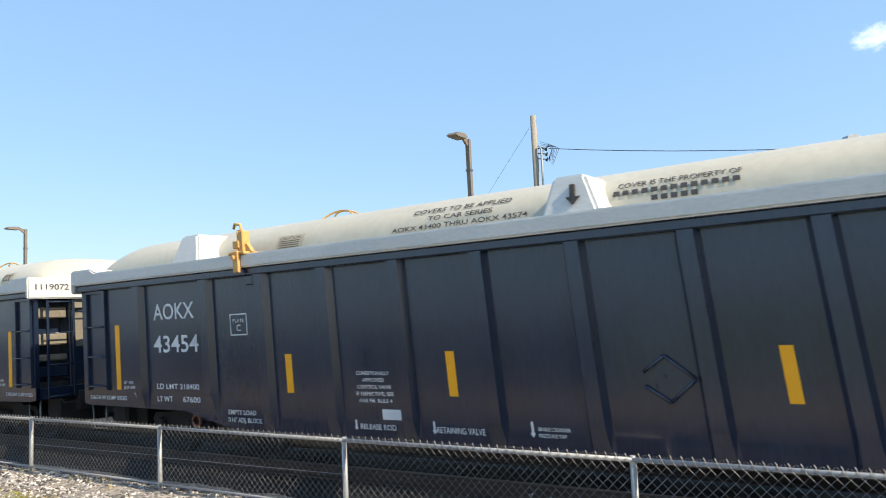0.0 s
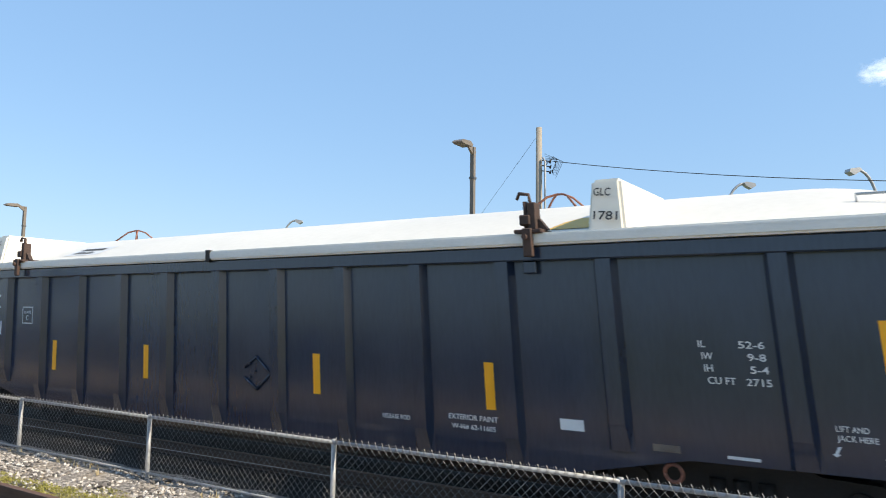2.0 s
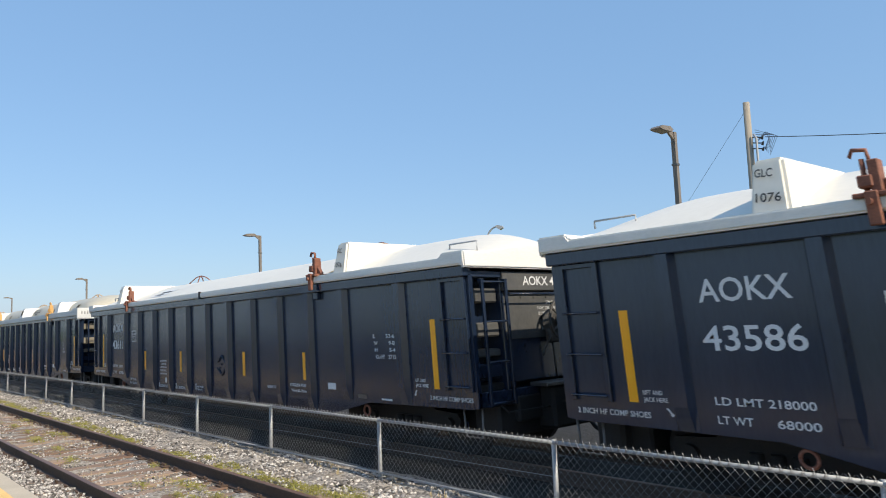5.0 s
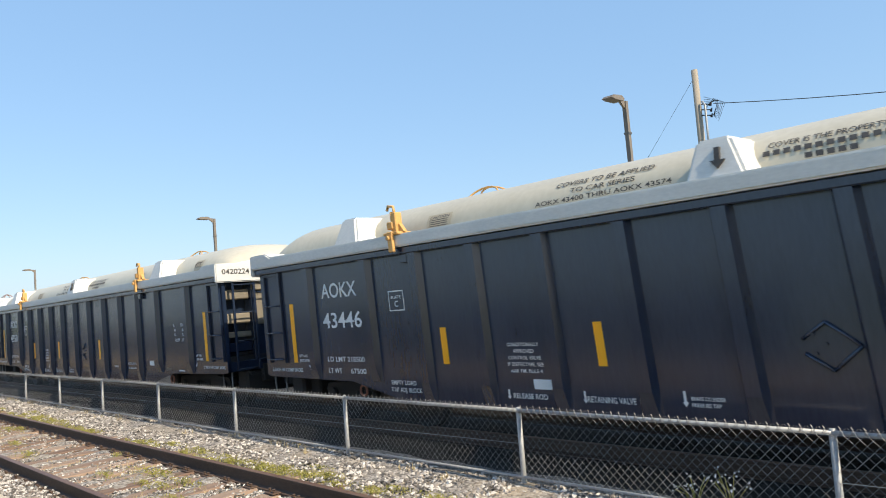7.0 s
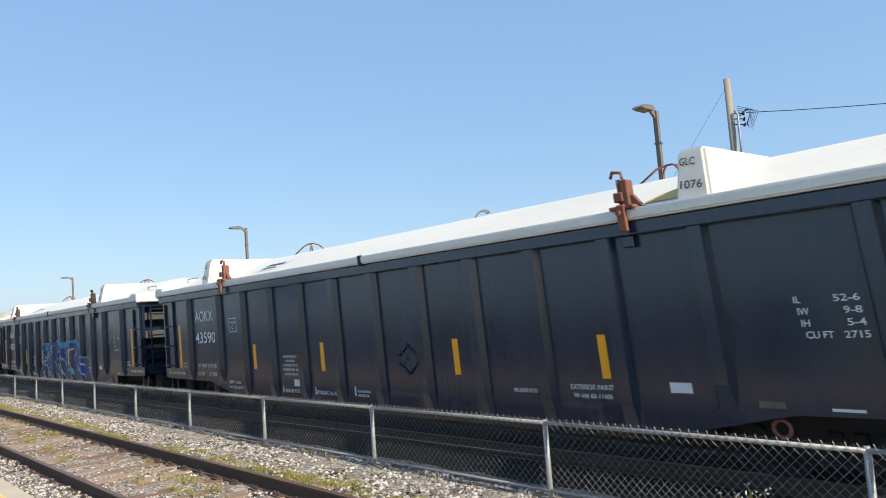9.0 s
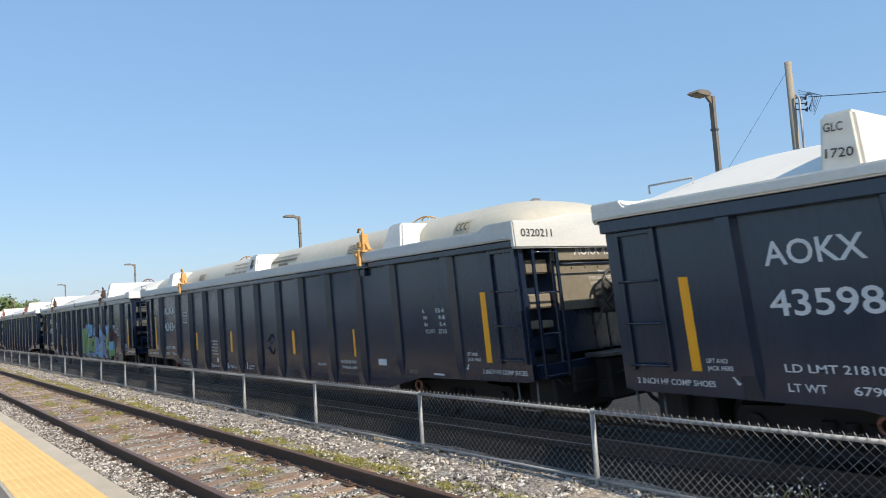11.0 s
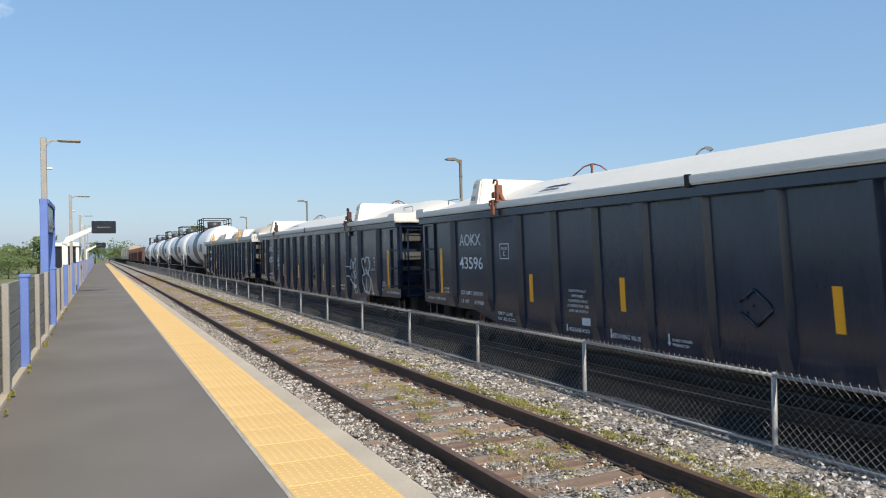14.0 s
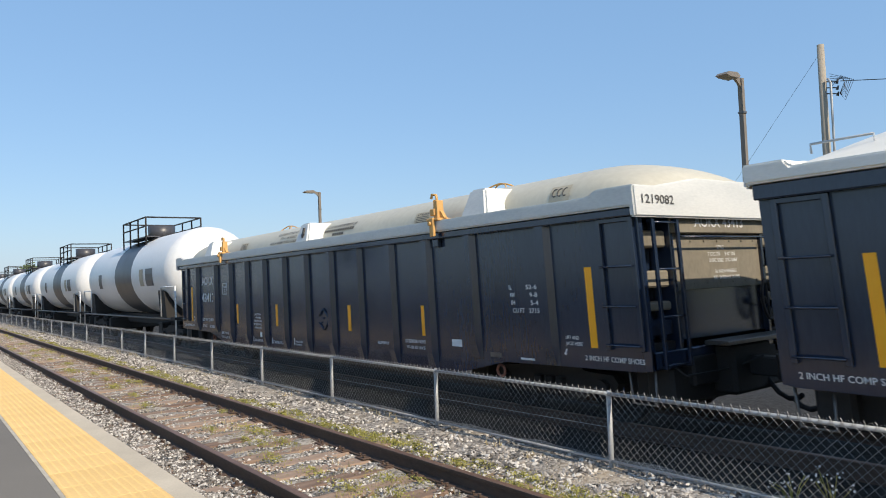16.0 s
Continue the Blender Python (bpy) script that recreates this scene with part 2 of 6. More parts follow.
def tube(bm, p, q, r, seg=8, r2=None, mat=0):
    p, q = Vector(p), Vector(q)
    d = (q - p).normalized()
    u = d.orthogonal().normalized()
    v = d.cross(u)
    r2 = r if r2 is None else r2
    ring = [[bm.verts.new(c + (u * math.cos(2 * math.pi * i / seg) + v * math.sin(2 * math.pi * i / seg)) * rad) for i in range(seg)]
            for c, rad in ((p, r), (q, r2))]
    for i in range(seg):
        f = bm.faces.new([ring[0][i], ring[0][(i + 1) % seg], ring[1][(i + 1) % seg], ring[1][i]])
        f.smooth, f.material_index = seg > 5, mat
    if r > 1e-4:
        bm.faces.new(ring[0][::-1]).material_index = mat
    if r2 > 1e-4:
        bm.faces.new(ring[1]).material_index = mat
    return bm


def pipe(bm, pts, r, seg=6, mat=0):
    """A bent round bar through the points, in one piece."""
    pts = [Vector(p) for p in pts]
    rings, u = [], None
    for i, p in enumerate(pts):
        d = (pts[min(i + 1, len(pts) - 1)] - pts[max(i - 1, 0)]).normalized()
        u = d.orthogonal().normalized() if u is None else (u - d * u.dot(d)).normalized()
        v = d.cross(u)
        rings.append([bm.verts.new(p + (u * math.cos(2 * math.pi * k / seg) + v * math.sin(2 * math.pi * k / seg)) * r) for k in range(seg)])
    for a, b in zip(rings, rings[1:]):
        for k in range(seg):
            f = bm.faces.new((a[k], a[(k + 1) % seg], b[(k + 1) % seg], b[k]))
            f.smooth, f.material_index = seg > 5, mat
    bm.faces.new(rings[0][::-1]).material_index = mat
    bm.faces.new(rings[-1]).material_index = mat
    return bm


def B():
    return bmesh.new()


def thing(name, label, category, group="", kind="", at=None):
    ob = new(name)
    if at is not None:
        ob.matrix_basis = at
    return tagged(ob, label, category, group, kind)


_fonts = {}


def text_mesh(text, cap, width, mat, align=0.0):
    """Lettering as a flat mesh in (x, y): cap height and overall width in metres."""
    key = (text, cap, width, mat.name)
    if key not in _fonts:
        cu = bpy.data.curves.new("lettering", "FONT")
        cu.body, cu.size, cu.resolution_u, cu.offset = text, 1.0, 3, 0.012
        ob = new("lettering", cu)
        bpy.context.view_layer.update()
        me = bpy.data.meshes.new_from_object(ob.evaluated_get(bpy.context.evaluated_depsgraph_get()))
        bpy.data.objects.remove(ob)
        co = np.array([v.co[:] for v in me.vertices])
        lines = text.count("\n") + 1
        x0, x1 = co[:, 0].min(), co[:, 0].max()
        scale_y = cap / 0.73
        sx = width / (x1 - x0) if width else scale_y
        for v in me.vertices:
            v.co = ((v.co.x - x0) * sx, v.co.y * scale_y, 0)
        me.materials.clear()
        me.materials.append(mat)
        _fonts[key] = me
    return _fonts[key]


# ---- ground, tracks, platform ----
def ribbon(x0, x1, y0, y1, z, nx, ny, amp=0.0, freq=1.0):
    bm = B()
    grid = [[bm.verts.new((x0 + (x1 - x0) * i / nx, y0 + (y1 - y0) * j / ny,
                           z + (amp * noise.noise(Vector((x0 + (x1 - x0) * i / nx, y0 + (y1 - y0) * j / ny, 3.1)) * freq) if amp else 0)))
             for i in range(nx + 1)] for j in range(ny + 1)]
    for j in range(ny):
        for i in range(nx):
            bm.faces.new((grid[j][i], grid[j][i + 1], grid[j + 1][i + 1], grid[j + 1][i]))
    return bm


tagged(part("ground", ribbon(-2500, 2500, -1500, 3500, -0.55, 4, 4), MEADOW), "dry green and yellow meadow running to the horizon", "ground", kind="structure")
NEAR_X, TRAIN_X, GAUGE = 3.58, 7.92, 1.505
tagged(part("ballast_bed", ribbon(1.945, 5.86, -8, 90, -0.19, 40, 700, 0.05, 3.0), BALLAST), "grey crushed stone ballast with weeds under the empty track", "ballast", kind="structure")
tagged(part("ballast_bed_far", ribbon(1.945, 5.86, 90, 900, -0.19, 3, 40), BALLAST), "grey crushed stone ballast under the empty track", "ballast", kind="structure")
tagged(part("ballast_bed_train", ribbon(5.86, 14.6, -40, 900, -0.22, 6, 60, 0.02, 1.0), BALLAST_SHADED), "ballast coloured near-black for the shade under the freight train", "ballast", kind="structure")


def rail_run(x, y0, y1, label):
    """A flat-bottomed rail: foot, web and head, its running surface a little brighter."""
    rail = thing("rail", label, "rail", "rails", at=pose(x, 0, 0))
    foot = [(-0.07, -0.172), (0.07, -0.172), (0.07, -0.16), (0.012, -0.14), (0.01, -0.05), (0.036, -0.038), (0.036, -0.006), (-0.036, -0.006), (-0.036, -0.038), (-0.01, -0.05), (-0.012, -0.14), (-0.07, -0.16)]
    part("rail_body", prism(B(), foot, "y", y0, y1), RAIL, rail)
    part("running_surface", prism(B(), [(-0.034, -0.006), (0.034, -0.006), (0.026, 0.0), (-0.026, 0.0)], "y", y0, y1), RAILTOP, rail, "brown worn rail head")
    return rail


for dx in (-GAUGE / 2, GAUGE / 2):
    rail_run(NEAR_X + dx, -8, 900, "rusty brown steel rail of the empty track")
for dx in (-GAUGE / 2, GAUGE / 2):
    rail_run(TRAIN_X + dx, -40, 900, "dark steel rail under the freight train")

platform = thing("platform", "low station platform with grey asphalt and yellow edge", "platform", kind="structure")
part("asphalt", prism(B(), [(-1.32, -0.55), (1.02, -0.55), (1.02, 0.2), (-1.32, 0.2)], "y", -8, 190), ASPHALT, platform, "grey worn asphalt")
part("white_line", prism(B(), [(1.02, -0.2), (1.055, -0.2), (1.055, 0.204), (1.02, 0.204)], "y", -8, 190), WHITELINE, platform, "worn white joint")
part("concrete_edge", prism(B(), [(1.055, -0.55), (1.945, -0.55), (1.945, 0.18), (1.93, 0.195), (1.735, 0.195), (1.735, 0.17), (1.055, 0.17)], "y", -8, 190), CONCRETE, platform, "bare concrete edge")


def yellow_plate():
    """A tactile plate with rows of truncated domes."""
    bm = box(B(), 1.058, 1.732, 0.003, 0.607, 0.172, 0.203, 0.003)
    for i in range(10):
        for j in range(9):
            x, y, r, s = 1.09 + i * 0.0675, 0.036 + j * 0.0665, 0.014, 0.008
            lo = [bm.verts.new((x + r * a, y + r * b, 0.203)) for a, b in ((-1, -1), (1, -1), (1, 1), (-1, 1))]
            hi = [bm.verts.new((x + s * a, y + s * b, 0.2062)) for a, b in ((-1, -1), (1, -1), (1, 1), (-1, 1))]
            bm.faces.new(hi)
            for k in range(4):
                bm.faces.new((lo[k], lo[(k + 1) % 4], hi[(k + 1) % 4], hi[k]))
    return mesh_of("tactile_plate", bm, YELLOW)


PLATE = yellow_plate()
for k in range(110):
    part("tactile_plate", PLATE, None, platform, at=pose(0, -4 + k * 0.61, 0))
part("tactile_strip", prism(B(), [(1.058, 0.172), (1.732, 0.172), (1.732, 0.203), (1.058, 0.203)], "y", -4 + 110 * 0.61, 190), YELLOW, platform, "yellow tactile strip")

# ---- chain-link fence between the tracks ----
FENCE_X, ZB, ZT, POST0, SPAN = 5.80, -0.09, 0.615, 1.92, 3.05
fence = thing("chain_link_fence", "low galvanised chain-link fence between the two tracks", "fence")


def link_panel():
    bm = B()
    pitch, lo, hi = 0.084, 0.0, ZT - ZB + 0.045
    n = int(SPAN / pitch) + 12
    for sgn in (1, -1):
        for i in range(-12 if sgn > 0 else 0, n):
            y0 = i * pitch
            ya, za, yb, zb = y0, lo, y0 + sgn * hi, hi
            t0, t1 = 0.0, 1.0
            if sgn > 0:
                t0, t1 = max(0, (0 - ya) / hi), min(1, (SPAN - ya) / hi)
            else:
                t0, t1 = max(0, (ya - SPAN) / hi), min(1, ya / hi)
            if t1 - t0 < 0.03:
                continue
            off = 0.002 * sgn
            tube(bm, (off, ya + (yb - ya) * t0, za + (zb - za) * t0), (off, ya + (yb - ya) * t1, za + (zb - za) * t1), 0.0018, 3)
    for i in range(int(SPAN / pitch)):
        y = (i + 0.5) * pitch
        tube(bm, (0, y - 0.02, hi - 0.05), (0.004, y + 0.012, hi + 0.012), 0.0034, 3)
        tube(bm, (0, y + 0.02, hi - 0.05), (-0.004, y - 0.006, hi - 0.002), 0.0030, 3)
    return mesh_of("chain_link", bm, MESH)


LINK = link_panel()
post_mesh = mesh_of("fence_post", tube(tube(B(), (0, 0, -0.45), (0, 0, ZT - ZB - 0.02), 0.028, 10), (0, 0, ZT - ZB - 0.02), (0, 0, ZT - ZB + 0.03), 0.033, 10, 0.02), GALV)
rail_mesh = mesh_of("top_rail", tube(B(), (0, 0, 0), (0, SPAN, 0), 0.02, 8), GALV)
low_mesh = mesh_of("bottom_rail", tube(B(), (0, 0, 0), (0, SPAN, 0), 0.016, 6), GALV)
wire_mesh = mesh_of("tension_wire", tube(B(), (0, 0, 0), (0, SPAN, -0.02), 0.003, 4), GALV)
for k in range(-4, 62):
    y = POST0 + SPAN * k
    part("fence_post", post_mesh, None, fence, at=pose(FENCE_X + 0.03, y, ZB))
    part("top_rail", rail_mesh, None, fence, at=pose(FENCE_X + 0.02, y, ZT))
    part("bottom_rail", low_mesh, None, fence, at=pose(FENCE_X + 0.02, y, ZB + 0.015))
    part("chain_link", LINK, None, fence, at=pose(FENCE_X - 0.008, y, ZB))
    if k % 3:
        part("tension_wire", wire_mesh, None, fence, at=pose(FENCE_X + 0.015, y, ZB + 0.36))


# ---- freight train ----
L, SHEET = 16.55, -1.60
MID = L / 2
REAR, FRONT = 0.17, L - 0.17          # the car's two end walls
COVER_REAR, COVER_FRONT = 0.12, L - 0.08
POSTS = [1.62, 3.07] + [4.12 + 1.04 * i for i in range(9)] + [L - 3.07, L - 1.62]
PITCH, FIRST = 17.6, 10.70


def ys(s):
    """Distance along the near side from the rear end of a car to its own y."""
    return MID - s


def belly(s):
    e = min(s, L - s)
    return 0.80 if e < 0.3 else 0.78 - 0.03 * (e - 0.3) / 2.2 if e < 2.5 else 0.75 - 0.27 * min((e - 2.5) / 1.25, 1)


def side_panel():
    outline = [(ys(s), belly(s)) for s in (REAR, 0.3, 2.5, 3.75, L - 3.75, L - 2.5, L - 0.3, FRONT)]
    return outline + [(ys(FRONT), 2.55), (ys(REAR), 2.55)]


def hat_post(low):
    """A pressed side stake, narrow in front, wide at its root, fading out at the foot."""
    bm = B()
    rows = [(2.50, 0.07, 0.115, 0.085), (low + 0.28, 0.07, 0.115, 0.085), (low + 0.05, 0.085, 0.12, 0.03)]
    rings = [[bm.verts.new(p) for p in ((0, -b, z), (-d, -f, z), (-d, f, z), (0, b, z))] for z, f, b, d in rows]
    for r0, r1 in zip(rings, rings[1:]):
        for i in range(3):
            bm.faces.new((r0[i], r0[i + 1], r1[i + 1], r1[i]))
    bm.faces.new(rings[0]), bm.faces.new(rings[-1][::-1])
    bmesh.ops.recalc_face_normals(bm, faces=bm.faces[:])
    return mesh_of("side_stake", bm, CAR)


STAKE_END, STAKE_IN = hat_post(0.72), hat_post(0.50)


def ladder_bay():
    """A framed recess at the corner of the side, with grab irons."""
    bm = B()
    w, z0, z1 = 0.46, 1.0, 2.47
    for a, b in ((-w / 2 - 0.03, -w / 2 + 0.03), (w / 2 - 0.03, w / 2 + 0.03)):
        box(bm, -0.045, 0, a, b, z0, z1, 0.006)
    box(bm, -0.04, 0, -w / 2, w / 2, z1 - 0.05, z1, 0.005)
    return mesh_of("ladder_bay", bm, CAR)


def end_ladder():
    """Two flat stiles whose heads turn in to the wall."""
    bm = B()
    for x in (-0.22, 0.22):
        box(bm, x - 0.022, x + 0.022, -0.05, -0.015, 0.80, 2.42, 0.004)
        box(bm, x - 0.022, x + 0.022, -0.05, 0.03, 2.40, 2.44, 0.004)
        box(bm, x - 0.022, x + 0.022, -0.05, 0.03, 0.80, 0.84, 0.004)
    return mesh_of("end_ladder", bm, CAR)


def ring(bm, c, r, tr, axis="y", seg=20, mat=0):
    pts = []
    for i in range(seg + 1):
        a = 2 * math.pi * i / seg
        u, v = r * math.cos(a), r * math.sin(a)
        pts.append(Vector(c) + (Vector((u, 0, v)) if axis == "y" else Vector((0, u, v))))
    return pipe(bm, pts, tr, 6, mat)


def hand_brake():
    """Spoked brake wheel before its housing, with a chain guard down to the step."""
    bm = B()
    ring(bm, (0, -0.20, 1.84), 0.29, 0.02, seg=28)
    for a in range(0, 360, 72):
        u, v = math.cos(radians(a)), math.sin(radians(a))
        tube(bm, (0.05 * u, -0.19, 1.84 + 0.05 * v), (0.28 * u, -0.20, 1.84 + 0.28 * v), 0.022, 6, 0.013)
    tube(bm, (0, -0.24, 1.84), (0, 0.0, 1.84), 0.065, 12)
    bmesh.ops.create_cone(bm, cap_ends=True, segments=18, radius1=0.20, radius2=0.13, depth=0.10, matrix=Matrix.Translation((-0.02, -0.05, 1.80)) @ Matrix.Rotation(radians(90), 4, "X"))
    box(bm, -0.20, 0.10, -0.10, 0.0, 1.52, 1.72, 0.03)
    tube(bm, (-0.10, -0.05, 1.54), (-0.08, -0.05, 1.0), 0.018, 6)
    tube(bm, (-0.20, -0.10, 1.62), (-0.42, -0.12, 1.36), 0.018, 6)
    return mesh_of("hand_brake", bm, BRAKE_GREY)


def chain_sheave():
    """A long oval crank loop hung beside the end plate."""
    bm = B()
    pts = [(0.13 * math.sin(a) - 0.03 * math.cos(a), -0.06, 1.44 + 0.24 * math.cos(a)) for a in [math.pi * i / 8 for i in range(17)]]
    pipe(bm, pts, 0.02, 6)
    tube(bm, (0, -0.06, 1.44), (0, 0.02, 1.44), 0.05, 8)
    tube(bm, (-0.02, -0.06, 1.66), (0.0, -0.06, 1.24), 0.015, 5)
    return mesh_of("crank_loop", bm, UNDER)


def end_plate(e, yy):
    """The riveted plate in the middle of an end, its upper half set proud."""
    bm = box(B(), -0.93, 0.93, min(yy - e * 0.10, yy - e * 0.13), max(yy - e * 0.10, yy - e * 0.13), 1.63, 2.285, 0.006)
    for z in (1.70, 2.20):
        for k in range(7):
            tube(bm, (-0.81 + 0.27 * k, yy - e * 0.10, z), (-0.81 + 0.27 * k, yy - e * 0.088, z), 0.016, 6)
    return bm


def wheel_mesh():
    bm = B()
    r = 0.42
    prof = [(0.0, 0.02), (0.10, 0.09), (0.16, 0.07), (0.30, 0.02), (0.36, 0.06), (r, 0.065), (r, -0.05), (r + 0.025, -0.06), (r + 0.025, -0.08), (0.34, -0.07), (0.12, -0.06), (0.0, -0.06)]
    seg = 24
    rings = [[bm.verts.new((-x, rad * math.cos(2 * math.pi * i / seg), rad * math.sin(2 * math.pi * i / seg))) for i in range(seg)] for rad, x in prof if rad > 0]
    for a, b in zip(rings, rings[1:]):
        for i in range(seg):
            bm.faces.new((a[i], a[(i + 1) % seg], b[(i + 1) % seg], b[i])).smooth = False
    f = bm.faces.new(rings[0])
    f.material_index = 1
    bm.faces.new(rings[-1])
    bmesh.ops.recalc_face_normals(bm, faces=bm.faces[:])
    return mesh_of("wheel", bm, [UNDER, HUB_BLUE])


WHEEL = wheel_mesh()


def truck_frame():
    bm = B()
    prof = [(-1.12, 0.52), (-1.05, 0.62), (-0.62, 0.64), (-0.42, 0.74), (0.42, 0.74), (0.62, 0.64), (1.05, 0.62), (1.12, 0.52), (1.02, 0.40), (0.70, 0.42), (0.38, 0.24), (-0.38, 0.24), (-0.70, 0.42), (-1.02, 0.40)]
    prism(bm, prof, "x", -0.07, 0.07)
    for y in (-0.2, 0, 0.2):
        tube(bm, (-0.09, y, 0.30), (-0.09, y, 0.54), 0.07, 8)
    for y in (-0.89, 0.89):
        tube(bm, (-0.14, y, 0.46), (-0.07, y, 0.46), 0.10, 12)
    return mesh_of("side_frame", bm, UNDER)


FRAME = truck_frame()
BOLSTER = mesh_of("bolster", box(B(), -1.0, 1.0, -0.22, 0.22, 0.42, 0.74, 0.03), UNDER)
rig = box(box(B(), -1.05, 1.05, -1.75, -1.35, 0.34, 0.82, 0.03), -1.05, 1.05, 1.35, 1.75, 0.34, 0.82, 0.03)
box(rig, -0.3, 0.3, -1.6, 1.6, 0.3, 0.8, 0.03)
for x in (-0.5, -0.25, 0.25, 0.5):
    tube(rig, (x, -1.4, 0.40), (x, 1.4, 0.34), 0.04, 6)
box(rig, -0.55, 0.55, -0.55, -0.35, 0.25, 0.5, 0.03), box(rig, -0.55, 0.55, 0.35, 0.55, 0.25, 0.5, 0.03)
RIG = mesh_of("brake_rigging", rig, UNDER)
AXLE = mesh_of("axle", tube(B(), (-0.85, 0, 0), (0.85, 0, 0), 0.08, 8), UNDER)


def add_truck(car, y):
    tr = part("truck", BOLSTER, None, car, "black cast steel bogie", at=pose(0, y, 0))
    for x in (-1.02, 1.02):
        part("side_frame", FRAME, None, tr, at=pose(x, 0, 0))
    part("brake_rigging", RIG, None, tr)
    for yy in (-0.89, 0.89):
        part("axle", AXLE, None, tr, at=pose(0, yy, 0.42))
        part("wheel", WHEEL, None, tr, at=pose(-0.74, yy, 0.42))
        part("wheel", WHEEL, None, tr, at=pose(0.74, yy, 0.42, 0, 0, 180))


def coupler_mesh():
    bm = box(B(), -0.10, 0.10, -0.62, 0.0, 0.62, 0.84, 0.02)
    prism(bm, [(-0.16, -0.62), (0.18, -0.62), (0.2, -0.78), (0.08, -0.86), (-0.02, -0.74), (-0.18, -0.78)], "z", 0.60, 0.88)
    pipe(bm, [(0.28, -0.05, 0.74), (0.29, -0.14, 0.66), (0.29, -0.22, 0.5), (0.28, -0.32, 0.38), (0.25, -0.45, 0.33), (0.2, -0.58, 0.35), (0.15, -0.66, 0.40)], 0.03, 8)
    pipe(bm, [(-1.2, 0.0, 0.8), (-1.2, -0.12, 0.72), (-0.3, -0.15, 0.72), (-0.1, -0.4, 0.86)], 0.012, 5)
    box(bm, -0.42, 0.42, -0.22, 0.3, 0.42, 1.0, 0.04)
    box(bm, -0.9, -0.42, -0.02, 0.25, 0.55, 0.9, 0.03), box(bm, 0.42, 0.9, -0.02, 0.25, 0.55, 0.9, 0.03)
    return mesh_of("coupler", bm, UNDER)


COUPLER = coupler_mesh()


def lettering(car, text, s, z, cap, width, mat=None, x=SHEET - 0.004):
    """Stencilled words on the near side, from s along the car at height z."""
    me = text_mesh(text, cap, width, mat or STENCIL)
    m = Matrix(((0, 0, -1, x), (-1, 0, 0, ys(s)), (0, 1, 0, z), (0, 0, 0, 1)))
    return part("lettering", me, None, car, at=m)


def patch(car, name, s0, s1, z0, z1, mat, label="", x=SHEET - 0.003):
    bm = B()
    box(bm, x, x + 0.003, ys(s1), ys(s0), z0, z1)
    return part(name, bm, mat, car, label)


def arrow(car, s, z0, z1, lean=0.0, mat=None):
    bm = B()
    h = z1 - z0
    pts = [(0, z0), (0.03, z0 + 0.3 * h), (0.012, z0 + 0.3 * h), (0.012 + lean, z1), (-0.012 + lean, z1), (-0.012, z0 + 0.3 * h), (-0.03, z0 + 0.3 * h)]
    prism(bm, [(ys(s) + a, b) for a, b in pts], "x", SHEET - 0.004, SHEET - 0.001)
    return part("arrow", bm, mat or STENCIL, car)


def end_writing(car, mark):
    """Small stencils on the end plate, and the mark on the beam above it."""
    me = text_mesh(mark, 0.13, 1.02, STENCIL)
    part("lettering", me, None, car, at=Matrix(((1, 0, 0, -0.58), (0, 0, -1, ys(FRONT) - 0.004), (0, 1, 0, 2.36), (0, 0, 0, 1))))
    for text, x, z, w in (("SPRG", -0.02, 2.10, 0.15), ("7 OC D5", -0.22, 2.02, 0.26), ("5 IC D5", 0.14, 2.02, 0.22), ("2 OC 5062", -0.20, 1.945, 0.30), ("2 IC 5063", 0.14, 1.945, 0.26),
                          ("36 INCH WHEELS", -0.10, 1.81, 0.46), ("NO. 24 BRAKE BEAMS", -0.14, 1.735, 0.56)):
        part("lettering", text_mesh(text, 0.045, w, STENCIL), None, car, at=Matrix(((1, 0, 0, x), (0, 0, -1, ys(FRONT) + 0.096), (0, 1, 0, z), (0, 0, 0, 1))))


VALVE_WORDS = (("EMPTY LOAD", 3.36, 0.735, 0.06, 0.5), ("7/16\" ADJ. BLOCK", 3.34, 0.64, 0.06, 0.62), ("CONDITIONALLY", 5.50, 1.235, 0.042, 0.46), ("APPROVED", 5.58, 1.16, 0.042, 0.30),
               ("CONTROL VALVE", 5.50, 1.085, 0.042, 0.47), ("IF DEFECTIVE, SEE", 5.48, 1.01, 0.042, 0.52), ("AAR FM. RULE 4", 5.51, 0.935, 0.042, 0.46),
               ("RELEASE ROD", 5.50, 0.645, 0.06, 0.49), ("RETAINING VALVE", 6.51, 0.645, 0.065, 0.57), ("BRAKE CYLINDER", 7.66, 0.715, 0.036, 0.33), ("PRESSURE TAP", 7.66, 0.655, 0.036, 0.28))


def valve_marks(car):
    """The brake-valve stencils that only some of the cars carry."""
    for text, s, z, cap, w in VALVE_WORDS:
        lettering(car, text, s, z, cap, w)
    patch(car, "paper_label", 5.82, 6.07, 0.755, 0.865, LABEL, "white paper label with faint print")
    for s, a, b in ((5.44, 0.63, 0.74), (6.48, 0.63, 0.76), (7.60, 0.65, 0.80)):
        arrow(car, s, a, b)


